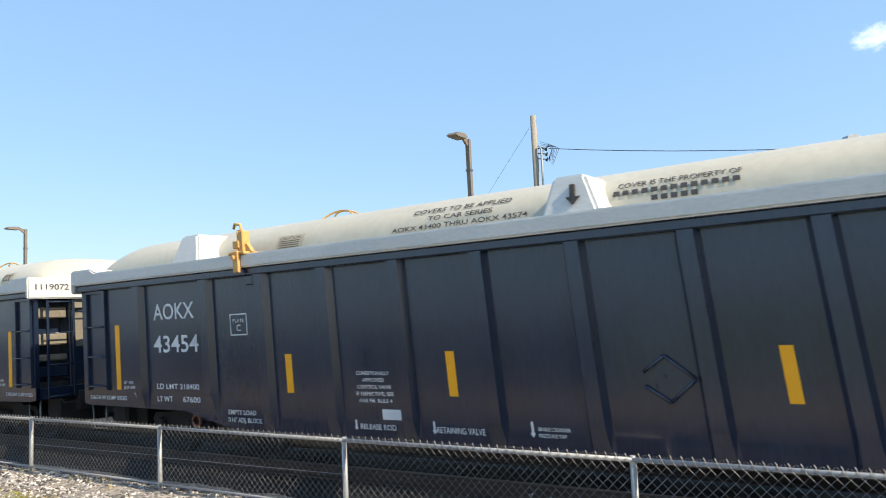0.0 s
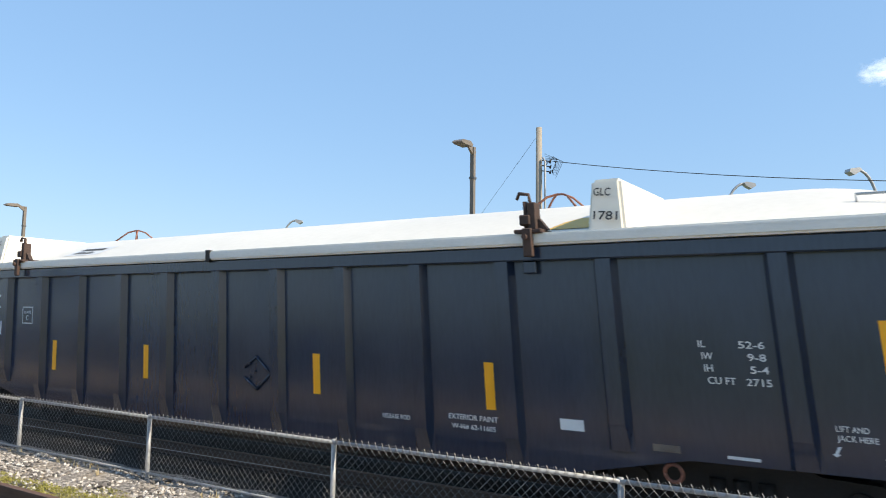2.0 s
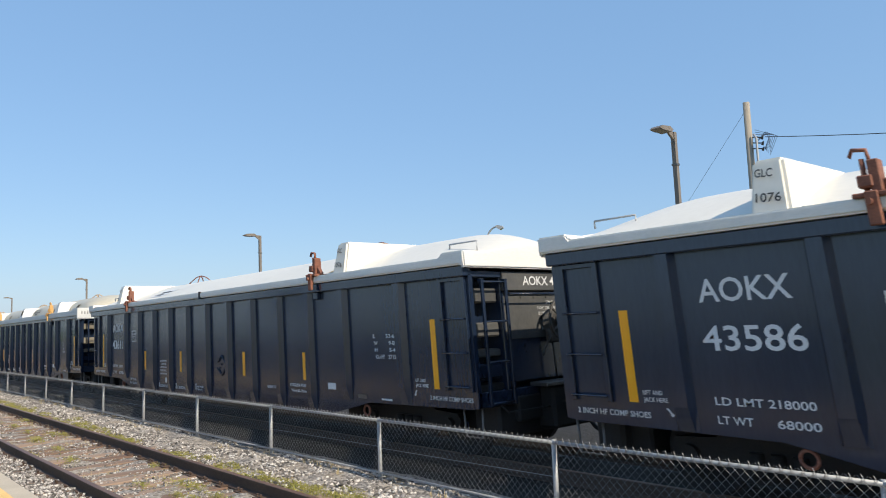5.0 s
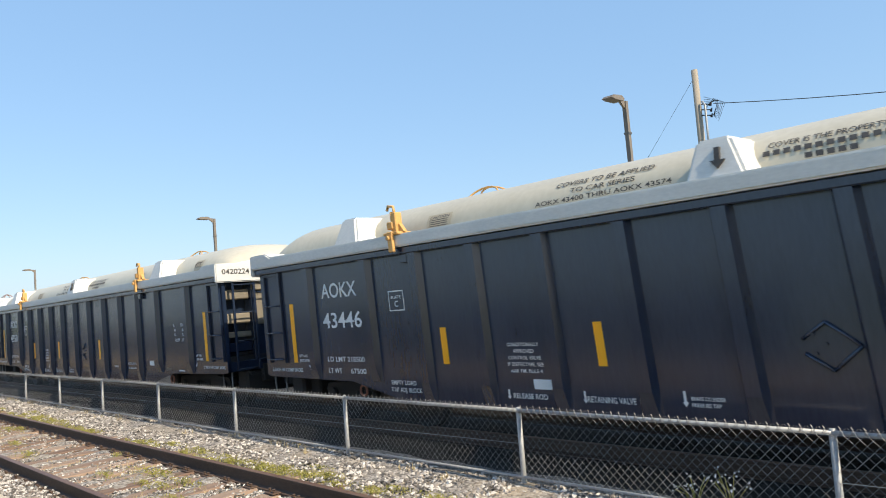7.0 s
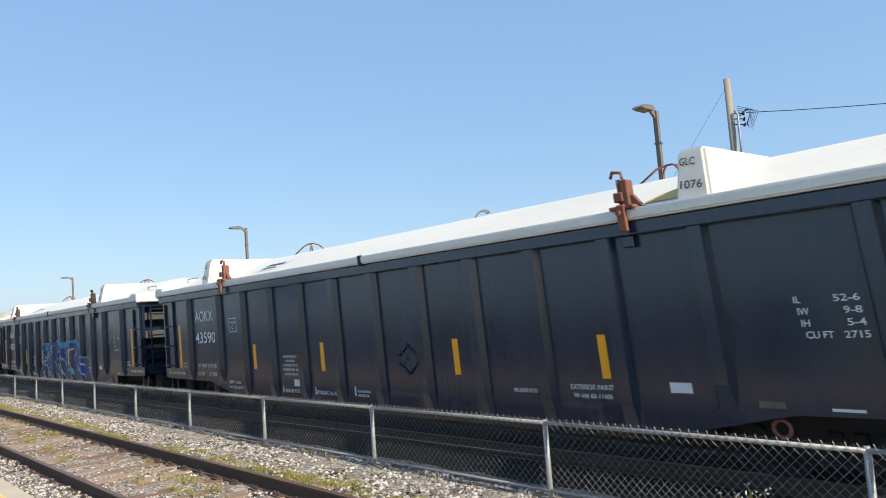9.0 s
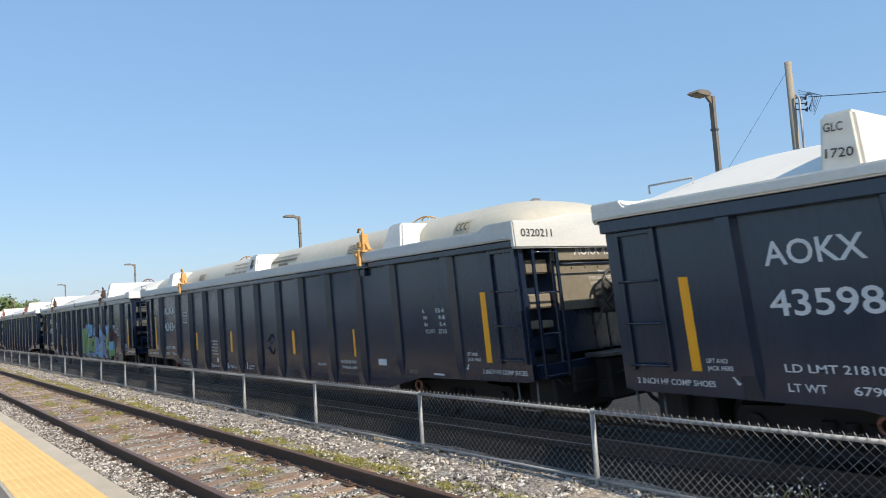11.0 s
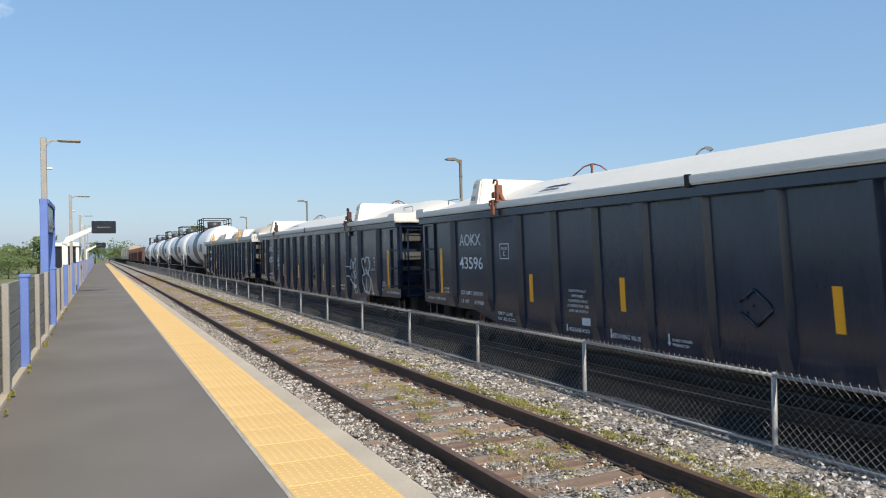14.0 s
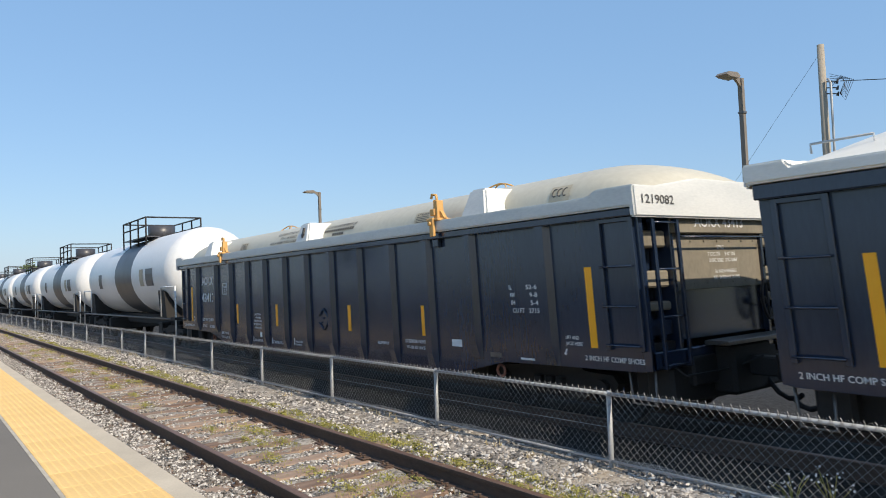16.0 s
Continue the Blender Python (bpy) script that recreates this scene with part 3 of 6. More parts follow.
def build_gondola(dusty):
    car = thing("gondola_car", "", "freight car", "gondola cars")
    for sx in (-1, 1):
        bm = prism(B(), side_panel(), "x", sx * 1.60, sx * 1.585)
        part("side_sheet", bm, CAR, car, "dark blue-black painted steel side")
        bm = box(B(), min(sx * 1.55, sx * 1.70), max(sx * 1.55, sx * 1.70), ys(FRONT), ys(REAR), 2.47, 2.56 if dusty else 2.61, 0.012)
        part("top_chord", bm, CAR, car)
        for s in POSTS:
            part("side_stake", STAKE_END if min(s, L - s) < 3.2 else STAKE_IN, None, car, at=pose(sx * 1.60, ys(s), 0, 0, 0, 0 if sx < 0 else 180))
        for s in (0.55, L - 0.48):
            bay = part("ladder_bay", BAY, None, car, at=pose(sx * 1.60, ys(s), 0, 0, 0, 0 if sx < 0 else 180))
            for z in (1.06, 1.49, 1.93):
                part("grab_iron", GRAB, None, bay, at=pose(-0.07, 0, z, 0, 0, 90))
    skin = CAR_DUST if dusty else END_GREY
    for e, yy in ((1, ys(REAR)), (-1, ys(FRONT))):
        def span(a, b):
            return min(yy - e * a, yy - e * b), max(yy - e * a, yy - e * b)
        part("end_wall", box(B(), -1.585, 1.585, *span(0.36, 0.39), 0.98, 2.5), CAR, car, "dark end wall set back behind the ribs")
        part("end_beam", box(B(), -1.585, 1.585, *span(0.03, 0.36), 2.46, 2.55, 0.01), CAR, car)
        part("mark_plate", box(B(), -0.97, 0.97, *span(0.0, 0.13), 2.285, 2.545, 0.01), skin, car, "tan dusty beam with the car's mark" if dusty else "dark beam with the car's mark")
        part("end_plate", end_plate(e, yy), skin, car, "tan dusty riveted end plate" if dusty else "grey riveted end plate")
        part("lower_end_plate", box(B(), -0.93, 0.93, *span(0.13, 0.16), 0.98, 1.66), CAR, car)
        for x in (-0.95, 0.95):
            part("plate_post", box(B(), x - 0.03, x + 0.03, *span(0.06, 0.36), 0.95, 2.46, 0.008), CAR, car)
        part("end_sill", box(B(), -1.585, 1.585, *span(0.0, 0.30), 0.80, 0.99, 0.01), CAR, car)
        part("draft_sill", box(B(), -1.2, 1.2, *span(0.06, 0.42), 0.36, 0.81, 0.04), UNDER, car, "black bracing under the end")
        for x in (-1.26, 1.26):
            for z in (1.14, 1.42, 1.68, 2.13):
                part("end_rib", box(B(), x - 0.275, x + 0.275, *span(0.12, 0.36), z, z + (0.10 if z == 1.42 else 0.19), 0.02), skin if z > 1.4 else CAR, car)
        for x in (-1.56, 1.56):
            part("corner_post", box(B(), x - 0.035, x + 0.035, *span(0.0, 0.36), 0.8, 2.5, 0.008), CAR, car)
        for x in (-1.18, 1.18):
            lad = part("end_ladder", LADDER, None, car, at=pose(x, yy, 0, 0, 0, 0 if e < 0 else 180))
            for z in (0.84, 1.36, 1.88, 2.40):
                part("rung", GRAB, None, lad, at=pose(0, -0.035, z))
            part("sill_step", STIRRUP, None, car, at=pose(math.copysign(1.50, x), yy - e * 0.22, 0))
        part("hand_bar", pipe(B(), [(-0.9, yy, 2.24), (-0.9, yy + e * 0.07, 2.24), (0.9, yy + e * 0.07, 2.24), (0.9, yy, 2.24)], 0.013, 6), CAR, car)
        part("end_step", box(B(), -0.62, 0.95, min(yy, yy + e * 0.30), max(yy, yy + e * 0.30), 1.00, 1.05, 0.006), STEEL, car, "worn grating step")
        part("coupler", COUPLER, None, car, at=pose(0, yy, 0, 0, 0, 0 if e < 0 else 180))
    part("crank_loop", CRANK, None, car, at=pose(0.78, ys(FRONT) + 0.02, 0))
    part("hand_brake", BRAKE, None, car, at=pose(0.05, ys(FRONT) + 0.06, 0.03))
    part("floor_pan", box(B(), -1.585, 1.585, ys(L) + 0.3, ys(0) - 0.3, 0.95, 1.07), UNDER, car)
    part("centre_sill", box(B(), -0.3, 0.3, ys(L) + 0.2, ys(0) - 0.2, 0.55, 0.96, 0.02), UNDER, car)
    for y in (ys(2.2), ys(L - 2.2)):
        add_truck(car, y)
    for s0, z0, z1 in ((1.0, 1.01, 1.94), (4.42, 1.02, 1.48), (6.71, 1.02, 1.48), (9.87, 1.02, 1.48), (12.17 if dusty else 12.14, 1.02, 1.48), (L - 1.0, 1.01, 1.94)):
        patch(car, "reflector_strip", s0, s0 + 0.105, z0, z1, ORANGE, "bright orange reflective strip")
    hatch = prism(B(), [(ys(8.97), 1.40), (ys(9.17), 1.21), (ys(8.97), 1.02), (ys(8.77), 1.21)], "x", SHEET - 0.0035, SHEET - 0.001)
    for a, b in (((0, 0.2), (0.24, 0)), ((0.24, 0), (0, -0.2)), ((0, -0.2), (-0.2, -0.06)), ((-0.2, 0.06), (0, 0.2))):
        tube(hatch, (SHEET - 0.014, ys(8.95) - a[0], 1.21 + a[1]), (SHEET - 0.014, ys(8.95) - b[0], 1.21 + b[1]), 0.016, 6)
    for a, b in ((-0.11, 0.1), (-0.11, -0.06), (-0.02, 0.02)):
        tube(hatch, (SHEET - 0.03, ys(8.95) - a, 1.21 + b), (SHEET, ys(8.95) - a, 1.21 + b), 0.014, 8)
    part("placard_holder", hatch, CAR, car)
    frame_bm = B()
    for y0, y1, z0, z1 in ((3.49, 3.80, 1.985, 2.0), (3.49, 3.80, 1.725, 1.74), (3.49, 3.503, 1.74, 1.985), (3.787, 3.80, 1.74, 1.985)):
        box(frame_bm, SHEET - 0.004, SHEET - 0.001, ys(y1), ys(y0), z0, z1)
    part("stencil_frame", frame_bm, STENCIL, car)
    for text, s, z, cap, w in (("PLATE", 3.545, 1.89, 0.045, 0.2), ("C", 3.605, 1.78, 0.085, 0.075), ("LIFT AND", 1.17, 1.095, 0.045, 0.22), ("JACK HERE", 1.17, 1.025, 0.045, 0.27), ("2 INCH HF COMP SHOES", 0.33, 0.865, 0.06, 0.90),
                               ("LIFT AND", 15.16, 1.095, 0.045, 0.22), ("JACK HERE", 15.16, 1.025, 0.045, 0.27), ("2 INCH HF COMP SHOES", 15.45, 0.865, 0.06, 0.84),
                               ("IL", 14.22, 1.70, 0.06, 0.06), ("IW", 14.24, 1.60, 0.06, 0.09), ("IH", 14.25, 1.50, 0.06, 0.07), ("CU FT", 14.27, 1.40, 0.06, 0.22),
                               ("52-6", 14.54, 1.70, 0.06, 0.20), ("9-8", 14.60, 1.60, 0.06, 0.14), ("5-4", 14.61, 1.50, 0.06, 0.14), ("2715", 14.57, 1.40, 0.06, 0.19),
                               ("EXTERIOR PAINT", 11.70, 0.90, 0.055, 0.56), ("W-H# 62-11605", 11.73, 0.81, 0.05, 0.50), ("RELEASE ROD", 10.86, 0.84, 0.048, 0.36)):
        lettering(car, text, s, z, cap, w)
    patch(car, "paper_label", 12.91, 13.14, 0.90, 1.0, LABEL, "white paper label with faint print")
    patch(car, "paper_label", 13.75, 13.98, 0.80, 0.86, STEEL, "grey metal label")
    patch(car, "stencil_bars", 14.35, 14.6, 0.80, 0.825, STENCIL)
    for s, a, b, ln in ((1.47, 0.89, 0.97, 0.05), (15.14, 0.90, 0.98, -0.03)):
        arrow(car, s, a, b, ln)
    for s in (2.66, L - 2.66):
        part("lifting_ring", ring(B(), (SHEET + 0.05, ys(s), 0.62), 0.075, 0.018, "x", 14), CLAMP_R, car, "rusty ring under the sill")
    for s in (3.88, L - 3.88):
        part("chord_bracket", box(B(), SHEET - 0.07, SHEET, ys(s + 0.14), ys(s), 2.35, 2.47, 0.01), CAR, car)
    return car


BAY, LADDER, BRAKE, CRANK = ladder_bay(), end_ladder(), hand_brake(), chain_sheave()
STIRRUP = mesh_of("sill_step", pipe(B(), [(0, -0.17, 0.85), (0, -0.16, 0.42), (0, 0.16, 0.42), (0, 0.17, 0.85)], 0.016, 6), STEEL)
GRAB = mesh_of("grab_iron", tube(B(), (-0.23, 0, 0), (0.23, 0, 0), 0.013, 6), CAR)


# covers
def hump(s, kind):
    """Height and half-width of a cover's hump at s."""
    e = min(s, L - s)
    a, b = (0.13, 0.85 if s < MID else 1.2) if kind == "cream" else (0.15, 1.5)
    u = min(max((e - a) / (b - a), 0), 1)
    k = math.sqrt(1 - (1 - u) ** 2)
    return k


def hump_xz(u, k, kind):
    """u from -1 (near edge) to 1 across the hump."""
    if kind == "cream":
        w, h, z0 = 1.38, 0.56, 2.70
        a = math.pi * (1 - u) / 2
        x = w * math.copysign(abs(math.cos(a)) ** 0.8, math.cos(a))
        return x, z0 + h * k * math.sin(a) ** 0.85
    w, h, z0 = 1.58, 0.51, 2.73
    return w * u, z0 + h * k * (1 - abs(u) ** 1.5)


def build_cover(kind):
    cream = kind == "cream"
    skin, rim = (CREAM, GREYRIM) if cream else (WHITE, WHITERIM)
    cov = thing("gondola_cover", "", "car cover", "gondola covers")
    bm = B()
    ss = sorted({0.02, 0.1, 0.2, 0.35, 0.45, 0.6, 0.75, 0.9, 1.05, 1.2, 1.35, 1.6} | {L - v for v in (0.02, 0.1, 0.2, 0.35, 0.45, 0.6, 0.75, 0.9, 1.05, 1.2, 1.35, 1.6)} | {2.4 + i * 1.07 for i in range(12)})
    nu = 20
    rows = [[bm.verts.new((*hump_xz(-1 + 2 * i / nu, hump(s, kind), kind)[:1], ys(COVER_REAR + s * (COVER_FRONT - COVER_REAR) / L), hump_xz(-1 + 2 * i / nu, hump(s, kind), kind)[1])) for i in range(nu + 1)] for s in ss]
    for r0, r1 in zip(rows, rows[1:]):
        for i in range(nu):
            bm.faces.new((r0[i], r1[i], r1[i + 1], r0[i + 1])).smooth = True
    part("hump", bm, skin, cov, "cream rounded shell" if cream else "white gently arched shell")
    # rim all round, with raised corners
    rb = B()
    for sx in (-1, 1):
        x0, x1 = sorted((sx * 1.745, sx * 1.36))
        zb = 2.565 if cream else 2.615
        a, b = (0.62, 0.75) if cream else (0.52, 0.57)
        prof = [(ys(COVER_REAR), zb), (ys(COVER_FRONT), zb), (ys(COVER_FRONT), 2.80), (ys(L - a), 2.80), (ys(L - b), 2.735), (ys(b), 2.735), (ys(a), 2.80), (ys(COVER_REAR), 2.80)]
        prism(rb, prof, "x", x0, x0 + 0.385)
    for a, b in ((COVER_REAR - 0.004, COVER_REAR + 0.045), (COVER_FRONT - 0.085, COVER_FRONT + 0.004)):
        low = 2.45 if cream else 2.58
        prism(rb, [(-1.742, low), (1.742, low), (1.742, 2.796), (1.36, 2.80), (0.6, 2.92), (-0.6, 2.92), (-1.36, 2.80), (-1.742, 2.796)], "y", ys(b), ys(a))
    bmesh.ops.bevel(rb, geom=rb.edges[:], offset=0.02, segments=2, affect="EDGES")
    part("rim", rb, rim, cov, "weathered pale grey rim" if cream else "grimy white rim")
    blocks = (2.51, 8.04, 13.44) if cream else (2.60, 13.38)
    for s in blocks:
        top = 3.10 if cream else 3.22
        w0, w1 = (0.58, 0.32) if cream else (0.36, 0.28)
        in0 = 0.12 if cream else 0.03
        inner = -0.75 if cream else -0.2
        for sx in (-1, 1):
            k = B()
            lo = [(sx * 1.73, ys(s), 2.70), (sx * 1.73, ys(s + w0), 2.70), (sx * abs(inner), ys(s + w0 + 0.1), 2.70), (sx * abs(inner), ys(s - 0.05), 2.70)]
            hi = [(sx * 1.60, ys(s + in0), top), (sx * 1.60, ys(s + in0 + w1), top), (sx * abs(inner), ys(s + in0 + 0.04 + w1), top), (sx * abs(inner), ys(s + 0.06), top)]
            vl, vh = [k.verts.new(p) for p in lo], [k.verts.new(p) for p in hi]
            k.faces.new(vl), k.faces.new(vh)
            for i in range(4):
                k.faces.new((vl[i], vl[(i + 1) % 4], vh[(i + 1) % 4], vh[i]))
            bmesh.ops.recalc_face_normals(k, faces=k.faces[:])
            bmesh.ops.bevel(k, geom=k.edges[:], offset=0.03, segments=2, affect="EDGES")
            part("stacking_block", k, rim if cream else WHITE, cov)
    if cream:
        a = prism(B(), [(ys(8.37) + p, q) for p, q in ((0, 2.80), (0.07, 2.88), (0.025, 2.88), (0.025, 3.0), (-0.025, 3.0), (-0.025, 2.88), (-0.07, 2.88))], "x", -1.712, -1.645)
        for v in a.verts:
            v.co.x += (v.co.z - 2.8) * 0.26 - 0.008
        part("arrow", a, STENCIL_K, cov, "black painted arrow")
    # hoops for lifting
    hoops = (4.15, 12.4)
    for s in hoops:
        for e in (-0.22, 0.22):
            if cream:
                path = [(e * (1 - 0.9 * math.sin(t)), ys(s) + 0.32 * math.cos(t), 3.22 + 0.2 * math.sin(t)) for t in [math.pi * i / 10 for i in range(11)]]
            else:
                path = [(e, ys(s) + 0.30, 3.2), (e * 0.4, ys(s) + 0.12, 3.37), (0, ys(s) + 0.03, 3.41), (0, ys(s) - 0.05, 3.41), (e * 0.4, ys(s) - 0.14, 3.37), (e, ys(s) - 0.30, 3.2)]
            hb = pipe(B(), path, 0.014, 6)
            part("lifting_hoop", hb, CLAMP_Y if cream else CLAMP_R, cov)
    if not cream:
        for s in (0.75, L - 0.75):
            pipe_bm = pipe(B(), [(-1.1, ys(s) - 0.28, 2.84), (-1.1, ys(s) - 0.28, 2.99), (-1.1, ys(s) + 0.28, 2.99), (-1.1, ys(s) + 0.28, 2.90)], 0.012, 6)
            part("grab_rail", pipe_bm, GALV, cov)
    return cov


def clamp_mesh(mats):
    """The clamp of a cover: plate hooked over the chord, screw, hooked handle."""
    bm = B()
    box(bm, -1.80, -1.755, -0.07, 0.07, 2.48, 2.80, 0.012)
    box(bm, -1.78, -1.50, -0.20, 0.20, 2.745, 2.79, 0.01)
    box(bm, -1.72, -1.60, -0.10, 0.02, 2.79, 3.10, 0.012)
    box(bm, -1.74, -1.58, -0.02, 0.14, 2.84, 2.96, 0.015)
    tube(bm, (-1.66, 0.08, 2.8), (-1.66, 0.08, 3.12), 0.03, 8)
    pipe(bm, [(-1.66, 0.0, 3.08), (-1.66, 0.02, 3.2), (-1.66, 0.16, 3.22), (-1.66, 0.2, 3.15)], 0.022, 6)
    prism(bm, [(-0.10, 2.79), (-0.24, 2.79), (-0.12, 2.92)], "x", -1.68, -1.62)
    tube(bm, (-1.80, 0.02, 2.70), (-1.835, 0.02, 2.70), 0.035, 8)
    for v in bm.verts:
        v.co.y *= 0.72
        v.co.z = 2.5 + (v.co.z - 2.48) * 0.86
    return mesh_of("clamp", bm, mats)


CLAMPS = {"y": clamp_mesh(CLAMP_Y), "r": clamp_mesh(CLAMP_R), "k": clamp_mesh(CLAMP_K)}


def on_hump(text, s, z, cap, width, mat, cov, name="lettering"):
    """Lettering laid onto the near flank of the cream hump."""
    me = text_mesh(text, cap, width, mat).copy()
    for v in me.vertices:
        zz = z + v.co.y * 0.9
        x = hump_side(zz)
        v.co = (x - 0.008, ys(s) - v.co.x, zz + 0.004)
    return part(name, me, None, cov)


def hump_side(z):
    q = min(max((z - 2.70) / 0.56, 0), 0.995) ** (1 / 0.85)
    a = math.asin(q)
    return -1.38 * math.cos(a) ** 0.8


def hump_patch(s0, s1, z0, z1, mat, cov, name, label="", lift=0.005):
    bm = B()
    n = 6
    cols = [[bm.verts.new((hump_side(z0 + (z1 - z0) * i / n) - lift, ys(s), z0 + (z1 - z0) * i / n + lift)) for i in range(n + 1)] for s in (s0, s1)]
    for i in range(n):
        bm.faces.new((cols[0][i], cols[1][i], cols[1][i + 1], cols[0][i + 1]))
    return part(name, bm, mat, cov, label)


def cream_marks(cov):
    for s, word in ((4.17, "CAUTION"), (11.80, "ATTENTION")):
        hump_patch(s, s + 0.46, 2.77, 2.95, TAN, cov, "placard", "tan weathered placard")
        on_hump(word, s + 0.05, 2.895, 0.042, 0.36, STENCIL_K, cov)
        for i in range(4):
            hump_patch(s + 0.05, s + 0.40, 2.785 + i * 0.027, 2.794 + i * 0.027, STENCIL_K, cov, "print_bar", lift=0.008)
    for text, s, z, w in (("COVERS TO BE APPLIED", 6.27, 2.985, 1.25), ("TO CAR SERIES", 6.50, 2.89, 0.82), ("AOKX 43400 THRU AOKX 43574", 6.02, 2.795, 1.72), ("COVER IS THE PROPERTY OF", 8.68, 2.95, 1.12)):
        on_hump(text, s, z, 0.062, w, STENCIL_K, cov)
    for s0, s1, z in ((8.64, 9.86, 2.87), (9.0, 9.52, 2.79)):
        for k in range(int((s1 - s0) / 0.09)):
            hump_patch(s0 + k * 0.09, s0 + k * 0.09 + 0.062, z, z + 0.05, STENCIL_K, cov, "print_bar", lift=0.007)
    hump_patch(14.85, 15.20, 2.76, 2.98, TAN, cov, "placard", "tan square with a dark mark")
    mk = B()
    for a, b in ((14.90, 14.98), (14.99, 15.07), (15.09, 15.15)):
        pts = []
        for t in range(8):
            ang = radians(60 + t * 34)
            z = 2.90 + 0.05 * math.sin(ang)
            pts.append((hump_side(z) - 0.012, ys((a + b) / 2 + 0.04 * math.cos(ang)), z))
        pipe(mk, pts, 0.008, 4)
    part("painted_mark", mk, STENCIL_K, cov)


def white_marks(cov):
    bm = B()
    for (s0, s1, z0, z1) in ((4.25, 5.15, 2.80, 2.98),):
        u0, u1 = 0.88, 0.62
        q = [(-1.58 * u, ys(s), hump_xz(-u, 1, "white")[1] + 0.006) for u, s in ((u0, s0), (u0, s1), (u1, s1), (u1, s0))]
        bm.faces.new([bm.verts.new(p) for p in q])
    part("placard", bm, LABEL, cov, "pale placard with a dark mark")
    bm = B()
    for s0, s1, ua, ub in ((4.36, 4.98, 0.74, 0.685), (4.36, 4.85, 0.80, 0.785), (4.36, 4.95, 0.835, 0.82)):
        q = [(-1.58 * u, ys(s), hump_xz(-u, 1, "white")[1] + 0.011) for u, s in ((ua, s0), (ua, s1), (ub, s1 + 0.03), (ub, s0 + 0.05))]
        bm.faces.new([bm.verts.new(p) for p in q])
    part("print_bar", bm, STENCIL_K, cov)
    bm = B()
    q = [(-1.58 * u, ys(s), hump_xz(-u, 1, "white")[1] + 0.008) for u, s in ((0.93, 12.86), (0.93, 13.36), (0.72, 13.36), (0.72, 13.12), (0.80, 12.98))]
    bm.faces.new([bm.verts.new(p) for p in q])
    part("yellow_patch", bm, surf("ochre_gelcoat", (0.55, 0.34, 0.07), (0.70, 0.46, 0.12), 0.5, 5, 40, 0.03), cov, "ochre yellow bare patch")
    part("rim_tab", box(B(), -1.752, -1.70, ys(8.25), ys(8.17), 2.59, 2.745, 0.004), UNDER, cov, "black tab on the rim")


KINDS = {0: "c", 1: "c", 2: "w", 3: "w", 4: "w", 5: "w", 6: "c", 7: "c", 8: "w", 9: "w", 10: "c", 11: "w", 12: "w", 13: "w", 14: "c"}
NUMBERS = {0: ("43454", "218400", "67600"), 1: ("43572", "218700", "67300"), 2: ("43601", "218000", "68000"), 3: ("43622", "218000", "68000"), 4: ("43586", "218000", "68000"),
           5: ("43610", "218100", "67900"), 6: ("43446", "218500", "67500"), 7: ("43505", "218500", "67500"), 8: ("43590", "218100", "67900"), 9: ("43598", "218100", "67900"),
           10: ("43434", "218400", "67600"), 11: ("43597", "218100", "67900"), 12: ("43596", "218100", "67900"), 13: ("43576", "217900", "68100"), 14: ("43413", "218500", "67500")}
BLOCK_NO = {2: "1781", 3: "1076", 9: "1720", 11: "9205", 12: "3650", 13: "1737"}
END_NO = {1: "1119072", 6: "1119082", 7: "0420224", 10: "0320211", 14: "1219082"}
TRAIN = []  # every moving thing, with the y at which it stands at the start


def car_y(n):
    return FIRST + PITCH * n - MID


